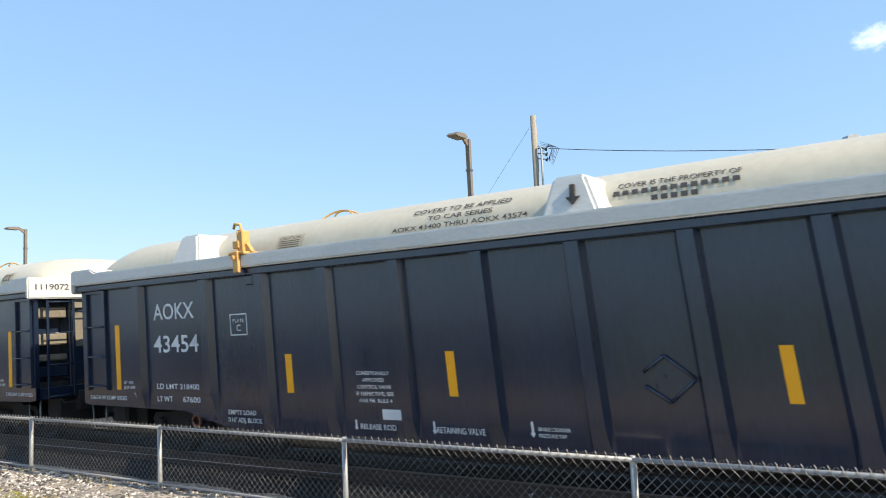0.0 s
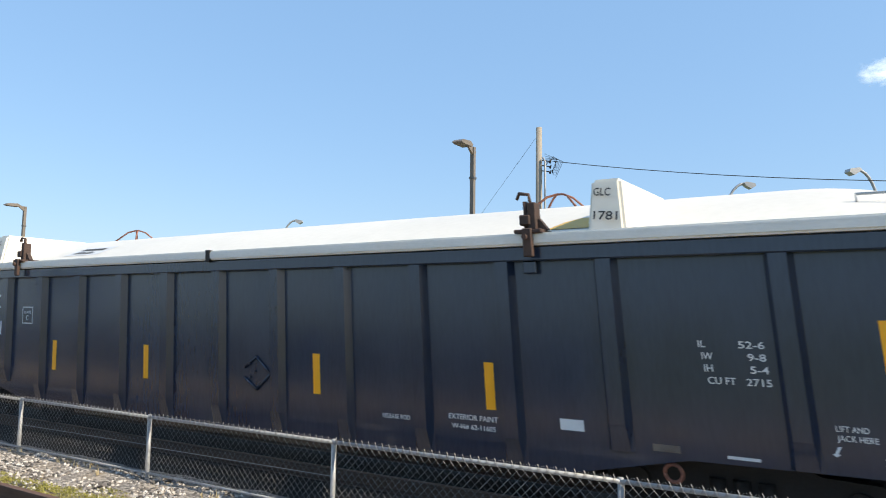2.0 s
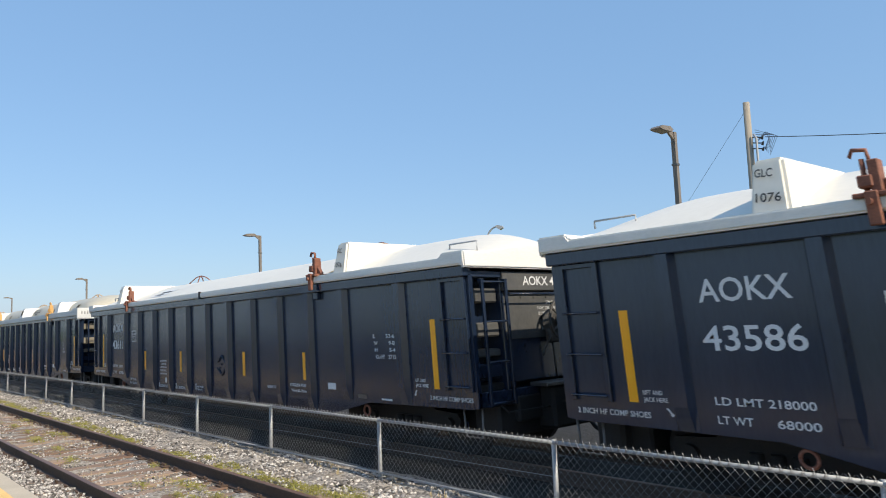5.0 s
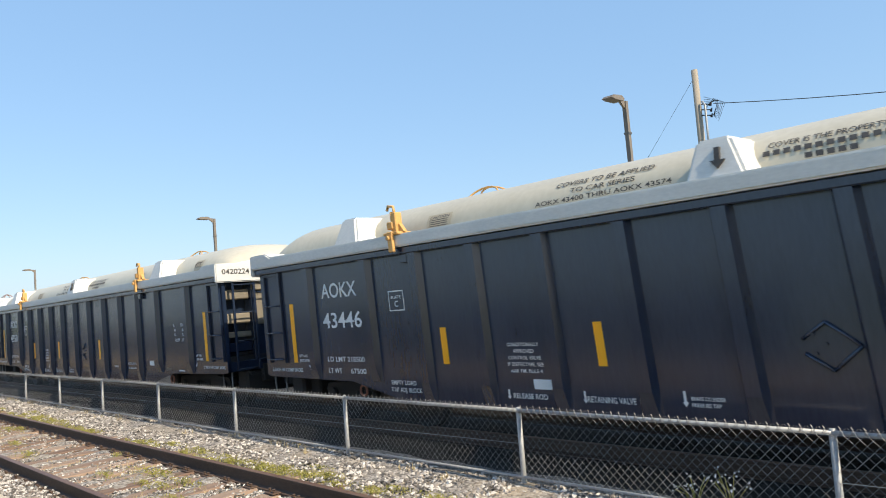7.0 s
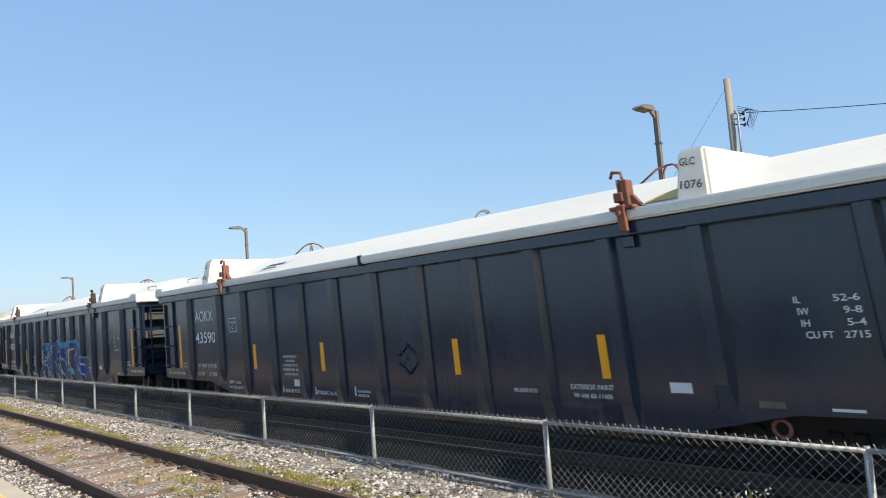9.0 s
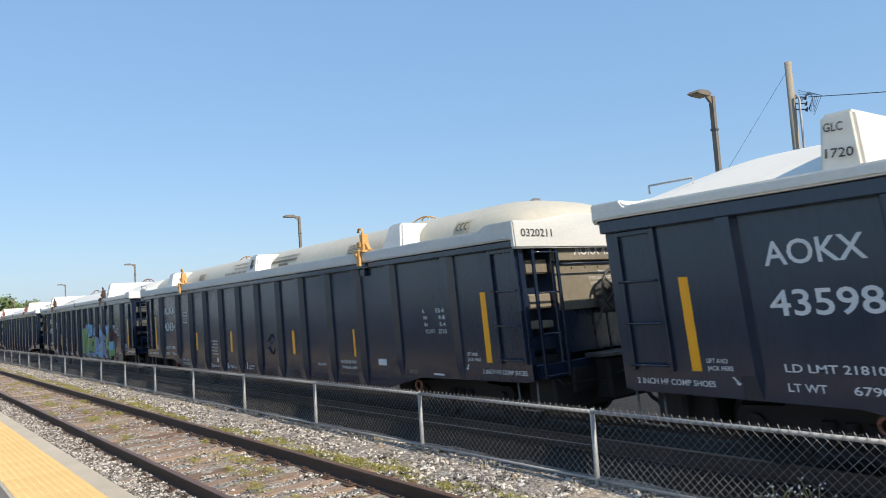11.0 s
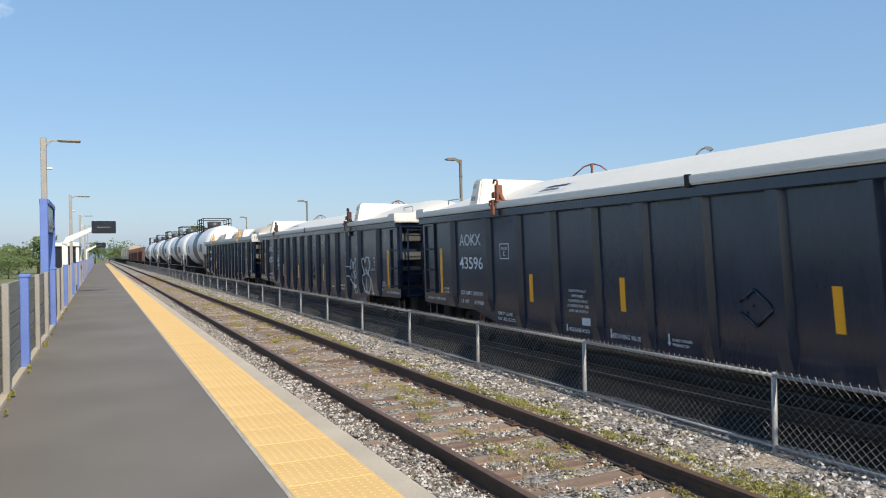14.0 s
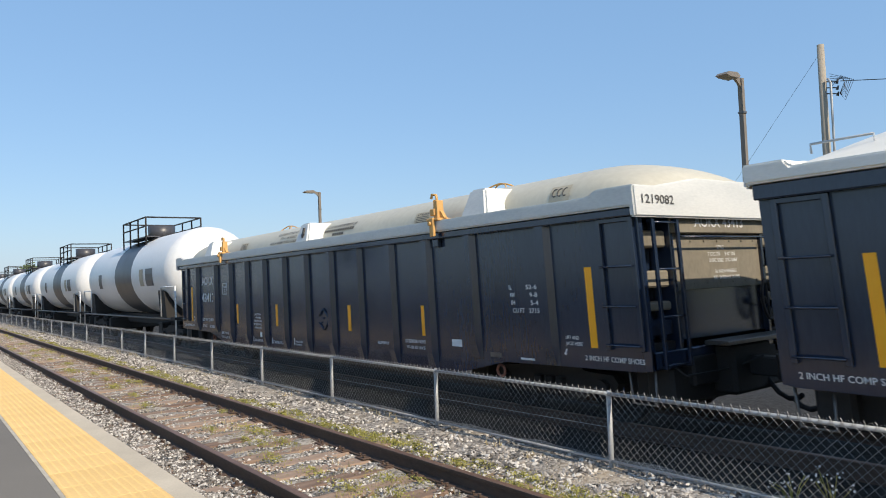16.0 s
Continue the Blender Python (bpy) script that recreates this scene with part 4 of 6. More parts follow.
proto = {}
for n in range(15):
    k = KINDS[n]
    start = pose(TRAIN_X, car_y(n), 0)
    if k in proto:
        car, cov = copy_thing(proto[k][0], start), copy_thing(proto[k][1], start)
    else:
        car, cov = build_gondola(k == "c"), build_cover("cream" if k == "c" else "white")
        (cream_marks if k == "c" else white_marks)(cov)
        proto[k] = [car, cov]
    proto.setdefault("made", []).append((n, car, cov))
for n, car, cov in proto["made"]:
    k, start = KINDS[n], pose(TRAIN_X, car_y(n), 0)
    car.matrix_basis = cov.matrix_basis = start
    number, ld, lt = NUMBERS[n]
    lettering(car, "AOKX", 1.92, 1.985, 0.225, 0.87)
    lettering(car, number, 1.90, 1.535, 0.235, 0.95)
    lettering(car, "LD LMT " + ld, 1.93, 1.035, 0.075, 0.89)
    lettering(car, "LT WT", 1.93, 0.865, 0.075, 0.33)
    lettering(car, lt, 2.47, 0.865, 0.075, 0.36)
    end_writing(car, "AOKX " + number)
    for s in (3.88, 12.85) if k == "c" else (3.60, 12.80):
        part("clamp", CLAMPS["y" if k == "c" else ("r", "k")[n in (2, 9, 11, 13)]], None, cov, "orange clamp" if k == "c" else "rusty clamp", at=pose(0, ys(s), 0))
    if k == "w":
        for s in (2.60, 13.38):
            for text, z, cap, w in (("GLC", 3.06, 0.075, 0.17), (BLOCK_NO.get(n, "1076"), 2.83, 0.08, 0.24)):
                me = text_mesh(text, cap, w, STENCIL_K)
                lean = 0.25
                part("lettering", me, None, cov, at=Matrix(((0, lean, -1, -1.742 + (z - 2.70) * lean), (-1, 0, 0, ys(s + 0.06)), (0, 1, 0, z), (0, 0, 0, 1))))
    else:
        me = text_mesh(END_NO.get(n, "1219082"), 0.10, 0.56, STENCIL_K)
        part("lettering", me, None, cov, at=Matrix(((1, 0, 0, -1.62), (0, 0, -1, ys(COVER_FRONT) - 0.010), (0, 1, 0, 2.60), (0, 0, 0, 1))))
    if n not in (2, 4, 13):
        valve_marks(car)
    if n in (2, 4, 13, 14):
        for o in [o for o in car.children if o.name.startswith("hand_brake")]:
            bpy.data.objects.remove(o)
    tagged(car, "dark blue-black steel gondola car with white stencils", "freight car", "gondola cars")
    tagged(cov, "cream rounded fibreglass cover on a gondola car" if k == "c" else "white arched fibreglass cover on a gondola car", "car cover", "gondola covers")
    TRAIN += [(car, car_y(n)), (cov, car_y(n))]


# ---- graffiti ----
GREEN_P = surf("spray_green", (0.16, 0.30, 0.10), (0.30, 0.44, 0.18), 0.55, 3, 30, 0.02)
BLUE_P = surf("spray_light_blue", (0.15, 0.36, 0.58), (0.26, 0.50, 0.70), 0.55, 3, 30, 0.02)
LAV_P = surf("spray_lavender", (0.20, 0.24, 0.36), (0.32, 0.36, 0.48), 0.55, 3, 30, 0.02)
DARK_P = surf("spray_black", (0.012, 0.014, 0.02), (0.03, 0.03, 0.04), 0.5, 3, 30, 0.02)
CYAN_P = surf("spray_teal", (0.03, 0.24, 0.34), (0.06, 0.36, 0.46), 0.55, 3, 30, 0.02)
DEEP_P = surf("spray_deep_blue", (0.025, 0.035, 0.22), (0.05, 0.07, 0.34), 0.55, 3, 30, 0.02)
GREY_P = surf("spray_slate", (0.045, 0.055, 0.075), (0.10, 0.115, 0.145), 0.55, 3, 30, 0.02)
WHITE_P = surf("spray_white", (0.5, 0.52, 0.54), (0.72, 0.74, 0.75), 0.55, 3, 30, 0.02)
RED_P = surf("spray_dull_red", (0.05, 0.015, 0.015), (0.10, 0.03, 0.028), 0.6, 3, 30, 0.02)


def side_x(s, z):
    """The near surface of a car side at s, stakes included."""
    x = np.full_like(s, SHEET)
    for p in POSTS:
        low = 0.50 + 0.05
        d = np.clip((0.118 - np.abs(s - p)) / 0.045, 0, 1)
        x = x - 0.087 * d * np.clip((z - low) / 0.23, 0.35, 1)
    return x - 0.005


def inside(poly, s, z):
    hit = np.zeros(s.shape, bool)
    for (x0, y0), (x1, y1) in zip(poly, poly[1:] + poly[:1]):
        c = (y0 > z) != (y1 > z)
        hit ^= c & (s < (x1 - x0) * (z - y0) / (y1 - y0 + 1e-12) + x0)
    return hit


def near_stroke(pts, r, s, z):
    best = np.full(s.shape, 9.0)
    for (x0, y0), (x1, y1) in zip(pts, pts[1:]):
        dx, dy = x1 - x0, y1 - y0
        t = np.clip(((s - x0) * dx + (z - y0) * dy) / (dx * dx + dy * dy + 1e-9), 0, 1)
        best = np.minimum(best, np.hypot(s - x0 - t * dx, z - y0 - t * dy))
    return best < r


def paint(car, layers, s0, s1, z0, z1, cell, label):
    """Sprayed paint that follows the sheet and its stakes: later layers lie over earlier ones."""
    ns_, nz = int((s1 - s0) / cell), int((z1 - z0) / cell)
    S, Z = np.meshgrid(s0 + (np.arange(ns_) + 0.5) * cell, z0 + (np.arange(nz) + 0.5) * cell, indexing="ij")
    wob = 0.012 * np.sin(S * 23 + Z * 9) + 0.01 * np.sin(Z * 31 - S * 7)
    top = np.full(S.shape, -1)
    mats = []
    for kind, pts, mat, r in layers:
        if mat not in mats:
            mats.append(mat)
        if kind == "fill":
            m = inside(pts, S + wob, Z + wob)
        elif kind == "edge":
            m = near_stroke(pts + pts[:1], r, S + wob, Z + wob)
        else:
            m = near_stroke(pts, r, S + wob * 0.5, Z + wob * 0.5)
        top[m] = mats.index(mat)
    idx = np.argwhere(top >= 0)
    a = np.stack([s0 + idx[:, 0] * cell, s0 + (idx[:, 0] + 1) * cell], 1)
    b = np.stack([z0 + idx[:, 1] * cell, z0 + (idx[:, 1] + 1) * cell], 1)
    sv, zv = a[:, [0, 1, 1, 0]].ravel(), b[:, [0, 0, 1, 1]].ravel()
    co = np.stack([side_x(sv, zv), MID - sv, zv], 1)
    me = bpy.data.meshes.new("graffiti")
    me.from_pydata(co.tolist(), [], np.arange(len(co)).reshape(-1, 4).tolist())
    for m in mats:
        me.materials.append(m)
    me.polygons.foreach_set("material_index", top[idx[:, 0], idx[:, 1]].astype(np.int32))
    return part("graffiti", me, None, car, label)


CARS = {n: car for n, car, cov in proto["made"]}
M1 = [(9.0, 0.63), (9.25, 1.6), (9.65, 1.9), (10.05, 1.75), (10.05, 1.0), (10.5, 0.8), (10.9, 0.78), (11.15, 1.83), (11.4, 1.5), (11.68, 1.13), (11.7, 1.85), (12.1, 1.65), (12.22, 1.48), (12.47, 1.62), (12.64, 1.3), (12.55, 1.18), (12.65, 0.8), (12.95, 0.6), (11.55, 0.6)]
E1 = [(12.6, 1.75), (13.1, 1.83), (13.26, 1.75), (13.24, 1.4), (12.85, 1.12), (13.15, 1.0), (13.42, 0.85), (13.14, 0.78), (12.89, 0.99), (12.67, 0.82), (12.54, 1.2), (12.7, 1.37)]
LAST = [(13.28, 1.24), (13.82, 1.22), (13.87, 0.75), (13.1, 0.6), (12.95, 0.8), (13.44, 0.82)]
HORN = [(10.73, 1.43), (10.76, 1.63), (10.95, 1.81), (10.93, 2.06), (11.06, 2.09), (11.1, 1.95), (10.92, 1.74), (11.27, 1.58), (11.13, 1.4)]
piece = [("stroke", [(13.3, 1.45), (13.8, 1.4), (14.1, 1.3), (13.9, 1.1)], RED_P, 0.16), ("stroke", [(8.85, 1.2), (8.95, 0.95)], RED_P, 0.12),
         ("fill", M1, LAV_P, 0), ("fill", [(9.0, 0.66), (9.25, 1.6), (9.6, 1.72), (9.7, 1.2), (9.85, 0.9), (9.7, 0.73)], GREEN_P, 0),
         ("fill", [(10.0, 1.0), (10.1, 1.76), (10.4, 1.86), (10.6, 1.8), (10.58, 1.5), (10.4, 1.34)], BLUE_P, 0),
         ("fill", [(10.18, 0.95), (10.2, 1.3), (10.7, 1.4), (11.0, 1.18), (10.9, 0.78), (10.55, 0.8)], GREEN_P, 0), ("fill", HORN, BLUE_P, 0),
         ("fill", [(11.62, 1.46), (11.7, 1.65), (12.0, 1.65), (12.18, 1.5), (12.13, 1.18), (11.96, 1.35), (11.8, 1.04), (11.54, 0.94), (11.36, 0.8), (11.68, 1.15)], BLUE_P, 0),
         ("fill", [(11.37, 0.83), (12.17, 0.85), (12.3, 0.62), (11.6, 0.6)], BLUE_P, 0), ("fill", E1, GREEN_P, 0),
         ("fill", [(12.6, 1.75), (13.1, 1.82), (13.26, 1.75), (13.24, 1.48), (12.95, 1.42), (12.66, 1.5)], BLUE_P, 0), ("fill", LAST, GREEN_P, 0),
         ("fill", [(13.4, 1.18), (13.78, 1.2), (13.8, 0.98), (13.5, 0.9)], BLUE_P, 0),
         ("fill", [(10.16, 1.6), (10.35, 1.72), (10.42, 1.63), (10.3, 1.44)], DARK_P, 0), ("fill", [(10.46, 1.03), (10.57, 1.22), (10.8, 1.22), (10.75, 1.04)], DARK_P, 0),
         ("fill", [(11.78, 1.18), (11.9, 1.42), (12.0, 1.38), (11.86, 1.1)], DARK_P, 0), ("fill", [(12.67, 0.82), (12.88, 0.98), (12.99, 0.6), (12.9, 0.62)], DARK_P, 0),
         ("fill", [(11.05, 1.0), (11.15, 1.25), (11.25, 1.0), (11.2, 0.85)], DARK_P, 0),
         ("edge", M1, DARK_P, 0.014), ("edge", E1, DARK_P, 0.018), ("edge", LAST, DARK_P, 0.016), ("edge", HORN, DARK_P, 0.012),
         ("stroke", [(9.66, 1.88), (9.72, 1.3), (9.9, 1.0), (10.05, 1.6)], DARK_P, 0.018), ("stroke", [(9.75, 1.45), (9.78, 1.05)], DARK_P, 0.03),
         ("stroke", [(10.05, 0.95), (10.12, 1.75)], DARK_P, 0.016), ("stroke", [(10.2, 1.32), (10.7, 1.42), (11.02, 1.18), (10.9, 0.78)], DARK_P, 0.016),
         ("stroke", [(11.68, 1.66), (12.1, 1.66)], DARK_P, 0.014), ("stroke", [(12.2, 1.5), (12.22, 1.1), (12.35, 1.0)], DARK_P, 0.018), ("stroke", [(12.98, 1.8), (13.12, 1.5), (13.2, 1.42)], DARK_P, 0.016)]
for u, w in ((10.0, 1.72), (10.05, 1.65), (9.98, 1.64), (10.88, 0.98), (10.93, 0.92), (10.86, 0.88), (11.6, 1.25), (11.56, 1.18), (11.62, 1.12), (13.68, 1.12), (13.72, 1.03), (13.66, 0.98)):
    piece.append(("stroke", [(u, w), (u + 0.01, w + 0.02)], DARK_P, 0.026))
for k in range(6):
    piece.append(("stroke", [(9.1 + k * 0.6, 0.66), (9.5 + k * 0.6, 0.66)], LAV_P, 0.02))
paint(CARS[11], piece, 8.6, 14.3, 0.585, 2.15, 0.014, "light blue, green and lavender sprayed graffiti")
for s0 in (9.87, 12.14):
    patch(CARS[11], "reflector_strip", s0, s0 + 0.105, 1.02, 1.48, ORANGE, "bright orange reflective strip", x=SHEET - 0.012)
LETTERS = {"D": ((0, 0), (0.05, 1), (0.9, 0.7), (0.8, 0.15), (0, 0)), "R": ((0, 0), (0.1, 1), (0.9, 0.8), (0.1, 0.5), (1, 0)), "N": ((0, 0), (0.1, 1), (0.8, 0), (1, 1)),
           "H": ((0, 0), (0.1, 1), (0.05, 0.5), (0.9, 0.6), (1, 1), (0.8, 0)), "M": ((0, 0), (0.2, 1), (0.5, 0.4), (0.8, 1), (1, 0))}
tag = []
for word, u, w in (("DRN", 13.68, 1.635), ("HMNM", 13.67, 1.455)):
    for k, ch in enumerate(word):
        tag.append(("stroke", [(u + 0.106 * k + 0.09 * a, w + 0.135 * b) for a, b in LETTERS[ch]], WHITE_P, 0.0105))
tag += [("stroke", [(14.08, 1.62), (14.16, 1.6), (14.09, 1.52), (14.15, 1.44)], WHITE_P, 0.01), ("stroke", [(13.74, 1.36), (13.88, 1.28)], WHITE_P, 0.01), ("stroke", [(13.88, 1.38), (13.76, 1.26)], WHITE_P, 0.01), ("stroke", [(13.81, 1.4), (13.81, 1.25)], WHITE_P, 0.01)]
paint(CARS[11], tag, 13.5, 14.3, 1.2, 1.85, 0.008, "thin white sprayed scrawl")

OUT9 = [(6.35, 0.56), (6.48, 0.84), (6.93, 0.95), (7.03, 1.27), (7.18, 1.67), (7.35, 1.73), (7.55, 1.71), (7.71, 1.68), (7.94, 1.7), (8.13, 1.77), (8.2, 1.74), (8.2, 1.66), (8.32, 1.68), (8.44, 1.77), (8.64, 1.78), (8.8, 1.82), (8.95, 1.79), (9.04, 1.82), (9.2, 1.74), (9.38, 1.71), (9.5, 1.76), (9.53, 1.68), (9.64, 1.7), (9.74, 1.79), (9.85, 1.77), (10.21, 1.76), (10.35, 1.72), (10.8, 1.82), (11, 1.65), (11.2, 1.5), (11.27, 1.29), (11.9, 1.25), (12, 0.6), (6.5, 0.6)]
IN9 = [(6.77, 0.59), (6.75, 0.74), (7.12, 0.93), (7.1, 1.08), (7.14, 1.17), (7.39, 1.34), (7.42, 1.6), (8.19, 1.63), (8.45, 1.73), (8.69, 1.72), (8.79, 1.58), (9.19, 1.68), (9.28, 1.61), (9.34, 1.5), (9.49, 1.46), (9.61, 1.52), (9.85, 1.53), (9.87, 1.71), (10.2, 1.71), (10.17, 1.62), (10.75, 1.65), (11, 1.5), (11.27, 1.18), (11.85, 1.18), (11.9, 0.6), (6.8, 0.6)]
DOTS9 = [(6.39, 0.57), (6.5, 0.82), (6.95, 0.92), (7.07, 1.26), (7.2, 1.64), (7.34, 1.67), (7.34, 1.37), (7.1, 1.21), (7.04, 1.07), (7.1, 0.99), (6.73, 0.81), (6.72, 0.59)]
EYE9 = [(8.49 + 0.20 * math.cos(math.pi * k / 10), 1.52 + 0.19 * math.sin(math.pi * k / 10)) for k in range(20)]
purple = [("fill", OUT9, CYAN_P, 0), ("fill", DOTS9, DARK_P, 0), ("fill", IN9, GREY_P, 0), ("edge", IN9, DEEP_P, 0.035), ("edge", EYE9, DEEP_P, 0.03)]
for pts in ([(7.62, 1), (7.9, 1.14), (8.12, 1.1), (7.92, 0.95), (7.66, 0.92)],
            [(8.61, 1.19), (8.87, 1.26), (8.86, 1.15), (8.69, 1.04)],
            [(8.28, 1.14), (8.39, 1.08), (8.32, 0.85), (8.25, 0.93)],
            [(9.01, 1.33), (9.21, 1.33), (9.29, 1.19), (9.2, 1.16)],
            [(9.33, 1.42), (9.56, 1.4), (9.71, 1.23), (9.65, 1.12), (9.45, 1.24)],
            [(9.59, 0.92), (9.85, 0.91), (9.78, 0.81), (9.62, 0.83)],
            [(9.93, 1.11), (10.1, 1.11), (10.06, 0.9), (9.95, 0.97)],
            [(8.54, 0.7), (8.91, 0.59), (8.61, 0.57)],
            [(9.1, 0.95), (9.16, 0.94), (9.15, 0.87), (9.08, 0.88)],
            [(7.57, 1.47), (7.76, 1.53), (7.88, 1.33), (7.73, 1.34)],
            [(10.3, 1.35), (10.45, 1.15), (10.3, 1.1)], [(11.3, 1.1), (11.8, 0.9), (11.5, 0.7)], [(10.6, 1.1), (10.9, 1.3), (10.8, 0.8)]):
    purple.append(("fill", pts, DEEP_P, 0))
for pts in ([(7.72, 1.33), (7.25, 1.08), (7.63, 0.72), (7.75, 0.77), (7.81, 0.57)], [(7.63, 0.72), (7.57, 0.62), (7.66, 0.57)], [(8.88, 1.43), (9.15, 1.51), (9.27, 1.4)], [(9.28, 1.32), (9.44, 1.17), (9.67, 0.98), (9.68, 1.12)], [(8.78, 1.41), (8.8, 1.41)], [(9.67, 1.37), (9.68, 1.36)], [(9.67, 1.26), (9.68, 1.25)], [(10.35, 1.1), (10.5, 0.7)], [(11.35, 0.9), (11.6, 0.66)]):
    purple.append(("stroke", pts, BLUE_P, 0.026))
for pts in ([(7.48, 1.49), (7.51, 1.57)],
            [(7.34, 1.23), (7.66, 1.44)],
            [(7.81, 1.54), (7.88, 1.34)],
            [(8.35, 1.61), (8.3, 1.49), (8.34, 1.4)],
            [(8.49, 1.65), (8.49, 1.64)],
            [(8.22, 1.34), (8.28, 1.35)],
            [(8.01, 1.27), (8.02, 1.12)],
            [(7.86, 1.17), (7.86, 1.02)],
            [(7.71, 0.88), (7.78, 0.93)],
            [(7.89, 0.86), (7.93, 0.87)],
            [(7.98, 0.97), (8.1, 0.83)],
            [(8.32, 1.17), (8.33, 1.16)],
            [(8.4, 1.1), (8.49, 0.98)],
            [(8.33, 0.98), (8.31, 0.87)],
            [(8.87, 1.25), (8.86, 1.14), (8.95, 1.14)]):
    purple.append(("stroke", pts, WHITE_P, 0.016))
for pts in ([(8.77, 1.07), (8.83, 1.07), (8.8, 0.85)],
            [(9.15, 1.35), (9.26, 1.23)],
            [(9.29, 1.06), (9.35, 0.93), (9.45, 0.65)],
            [(7.98, 0.65), (8.12, 0.55)],
            [(8.54, 0.72), (8.99, 0.56)],
            [(9.47, 0.66), (9.8, 0.55)],
            [(8.23, 0.63), (8.27, 0.56)],
            [(9.84, 0.81), (9.84, 0.87), (10.03, 0.9)],
            [(9.9, 1.66), (9.89, 1.56)],
            [(9.57, 1.47), (9.57, 1.35)],
            [(6.81, 0.7), (7.12, 0.9)],
            [(6.81, 0.72), (6.87, 0.57)],
            [(7.44, 0.85), (7.52, 0.74), (7.49, 0.68), (7.59, 0.63)],
            [(9.14, 0.88), (9.14, 0.87)],
            [(9.31, 0.69), (9.32, 0.68)],
            [(7.24, 0.74), (7.3, 0.77)]):
    purple.append(("stroke", pts, WHITE_P, 0.016))
for pts in ([(10.2, 1.4), (10.5, 1.5)], [(10.5, 1.15), (10.8, 1.4)], [(10.85, 1.0), (11.2, 0.62)], [(11.35, 1.1), (11.6, 1.0)]):
    purple.append(("stroke", pts, WHITE_P, 0.018))
rd = random.Random(21)
for _ in range(70):
    u, w = rd.uniform(6.45, 7.3), rd.uniform(0.6, 1.75)
    if inside(DOTS9, np.array([u]), np.array([w]))[0]:
        purple.append(("stroke", [(u, w), (u + 0.012, w)], CYAN_P, 0.015))
paint(CARS[9], purple, 6.3, 12.1, 0.585, 1.95, 0.0125, "deep blue and slate graffiti edged in teal")
for s0 in (6.71, 9.87):
    patch(CARS[9], "reflector_strip", s0, s0 + 0.105, 1.02, 1.48, ORANGE, "bright orange reflective strip", x=SHEET - 0.012)
loops = [("stroke", [(12.55, 1.49), (12.65, 1.49), (12.72, 1.40), (12.70, 1.60), (12.78, 1.70), (12.85, 1.60), (12.84, 1.42)], WHITE_P, 0.012),
         ("stroke", [(12.85, 1.6), (12.95, 1.6), (12.93, 1.45)], WHITE_P, 0.012), ("stroke", [(13.0, 1.4), (12.97, 1.55), (13.05, 1.62), (13.12, 1.55), (13.12, 1.35)], WHITE_P, 0.012),
         ("stroke", [(12.57, 1.22), (12.65, 1.12), (12.75, 1.1), (12.8, 1.2), (12.8, 1.3)], WHITE_P, 0.014),
         ("stroke", [(12.76, 1.1), (12.9, 1.0), (13.02, 1.02), (13.08, 1.15), (12.95, 1.2), (13.05, 1.25), (12.92, 1.37)], WHITE_P, 0.012),
         ("stroke", [(13.0, 1.36), (13.2, 1.36), (13.15, 1.15), (13.0, 1.36)], WHITE_P, 0.011), ("stroke", [(13.15, 1.22), (13.3, 1.15), (13.36, 0.95), (13.25, 0.78), (13.1, 0.76), (12.95, 0.95)], WHITE_P, 0.013),
         ("stroke", [(13.95, 1.32), (13.76, 1.6), (13.78, 1.71), (13.94, 1.72), (14.02, 1.6), (14.1, 1.75), (14.3, 1.75), (14.4, 1.55), (14.27, 1.34), (14.15, 1.32)], WHITE_P, 0.022),
         ("stroke", [(14.0, 1.31), (13.8, 1.25), (13.8, 1.05), (13.98, 0.84), (14.3, 0.8), (14.44, 1.0), (14.4, 1.22), (14.2, 1.31)], WHITE_P, 0.022),
         ("stroke", [(14.0, 1.42), (14.2, 1.39)], WHITE_P, 0.014), ("stroke", [(14.1, 1.5), (14.11, 1.3)], WHITE_P, 0.014), ("stroke", [(14.1, 1.18), (14.12, 0.85)], WHITE_P, 0.016)]
for k in range(5):
    loops.append(("stroke", [(13.08 + 0.05 * k, 1.66), (13.1 + 0.05 * k, 1.74), (13.12 + 0.05 * k, 1.65)], WHITE_P, 0.008))
for k in range(6):
    loops.append(("stroke", [(14.42 + 0.03 * k, 1.2 - 0.07 * k), (14.52 + 0.03 * k, 1.15 - 0.07 * k), (14.43 + 0.03 * k, 1.11 - 0.07 * k)], WHITE_P, 0.011))
loops = [(how, [(u - (0.12 if u > 13.7 else 0.04), w) for u, w in pts], mat, r) for how, pts, mat, r in loops]
paint(CARS[13], loops, 12.4, 14.8, 0.68, 1.85, 0.009, "white sprayed outline tags")
scrawl = []
for k in range(5):
    u, w = 3.42 + 0.085 * k, 1.50 + 0.012 * k
    scrawl.append(("stroke", [(u, w), (u + 0.02, w + 0.17), (u + 0.06, w + 0.06), (u + 0.085, w + 0.15)], WHITE_P, 0.012))
    scrawl.append(("stroke", [(u + 0.03, w - 0.17), (u + 0.05, w - 0.03), (u + 0.09, w - 0.14), (u + 0.10, w - 0.02)], WHITE_P, 0.012))
scrawl += [("stroke", [(3.40, 1.30), (3.58, 1.26), (3.80, 1.33), (3.94, 1.42)], WHITE_P, 0.011), ("stroke", [(3.70, 1.28), (3.84, 1.20), (3.78, 1.15)], WHITE_P, 0.010), ("stroke", [(3.60, 1.68), (3.72, 1.70), (3.78, 1.58)], WHITE_P, 0.010)]
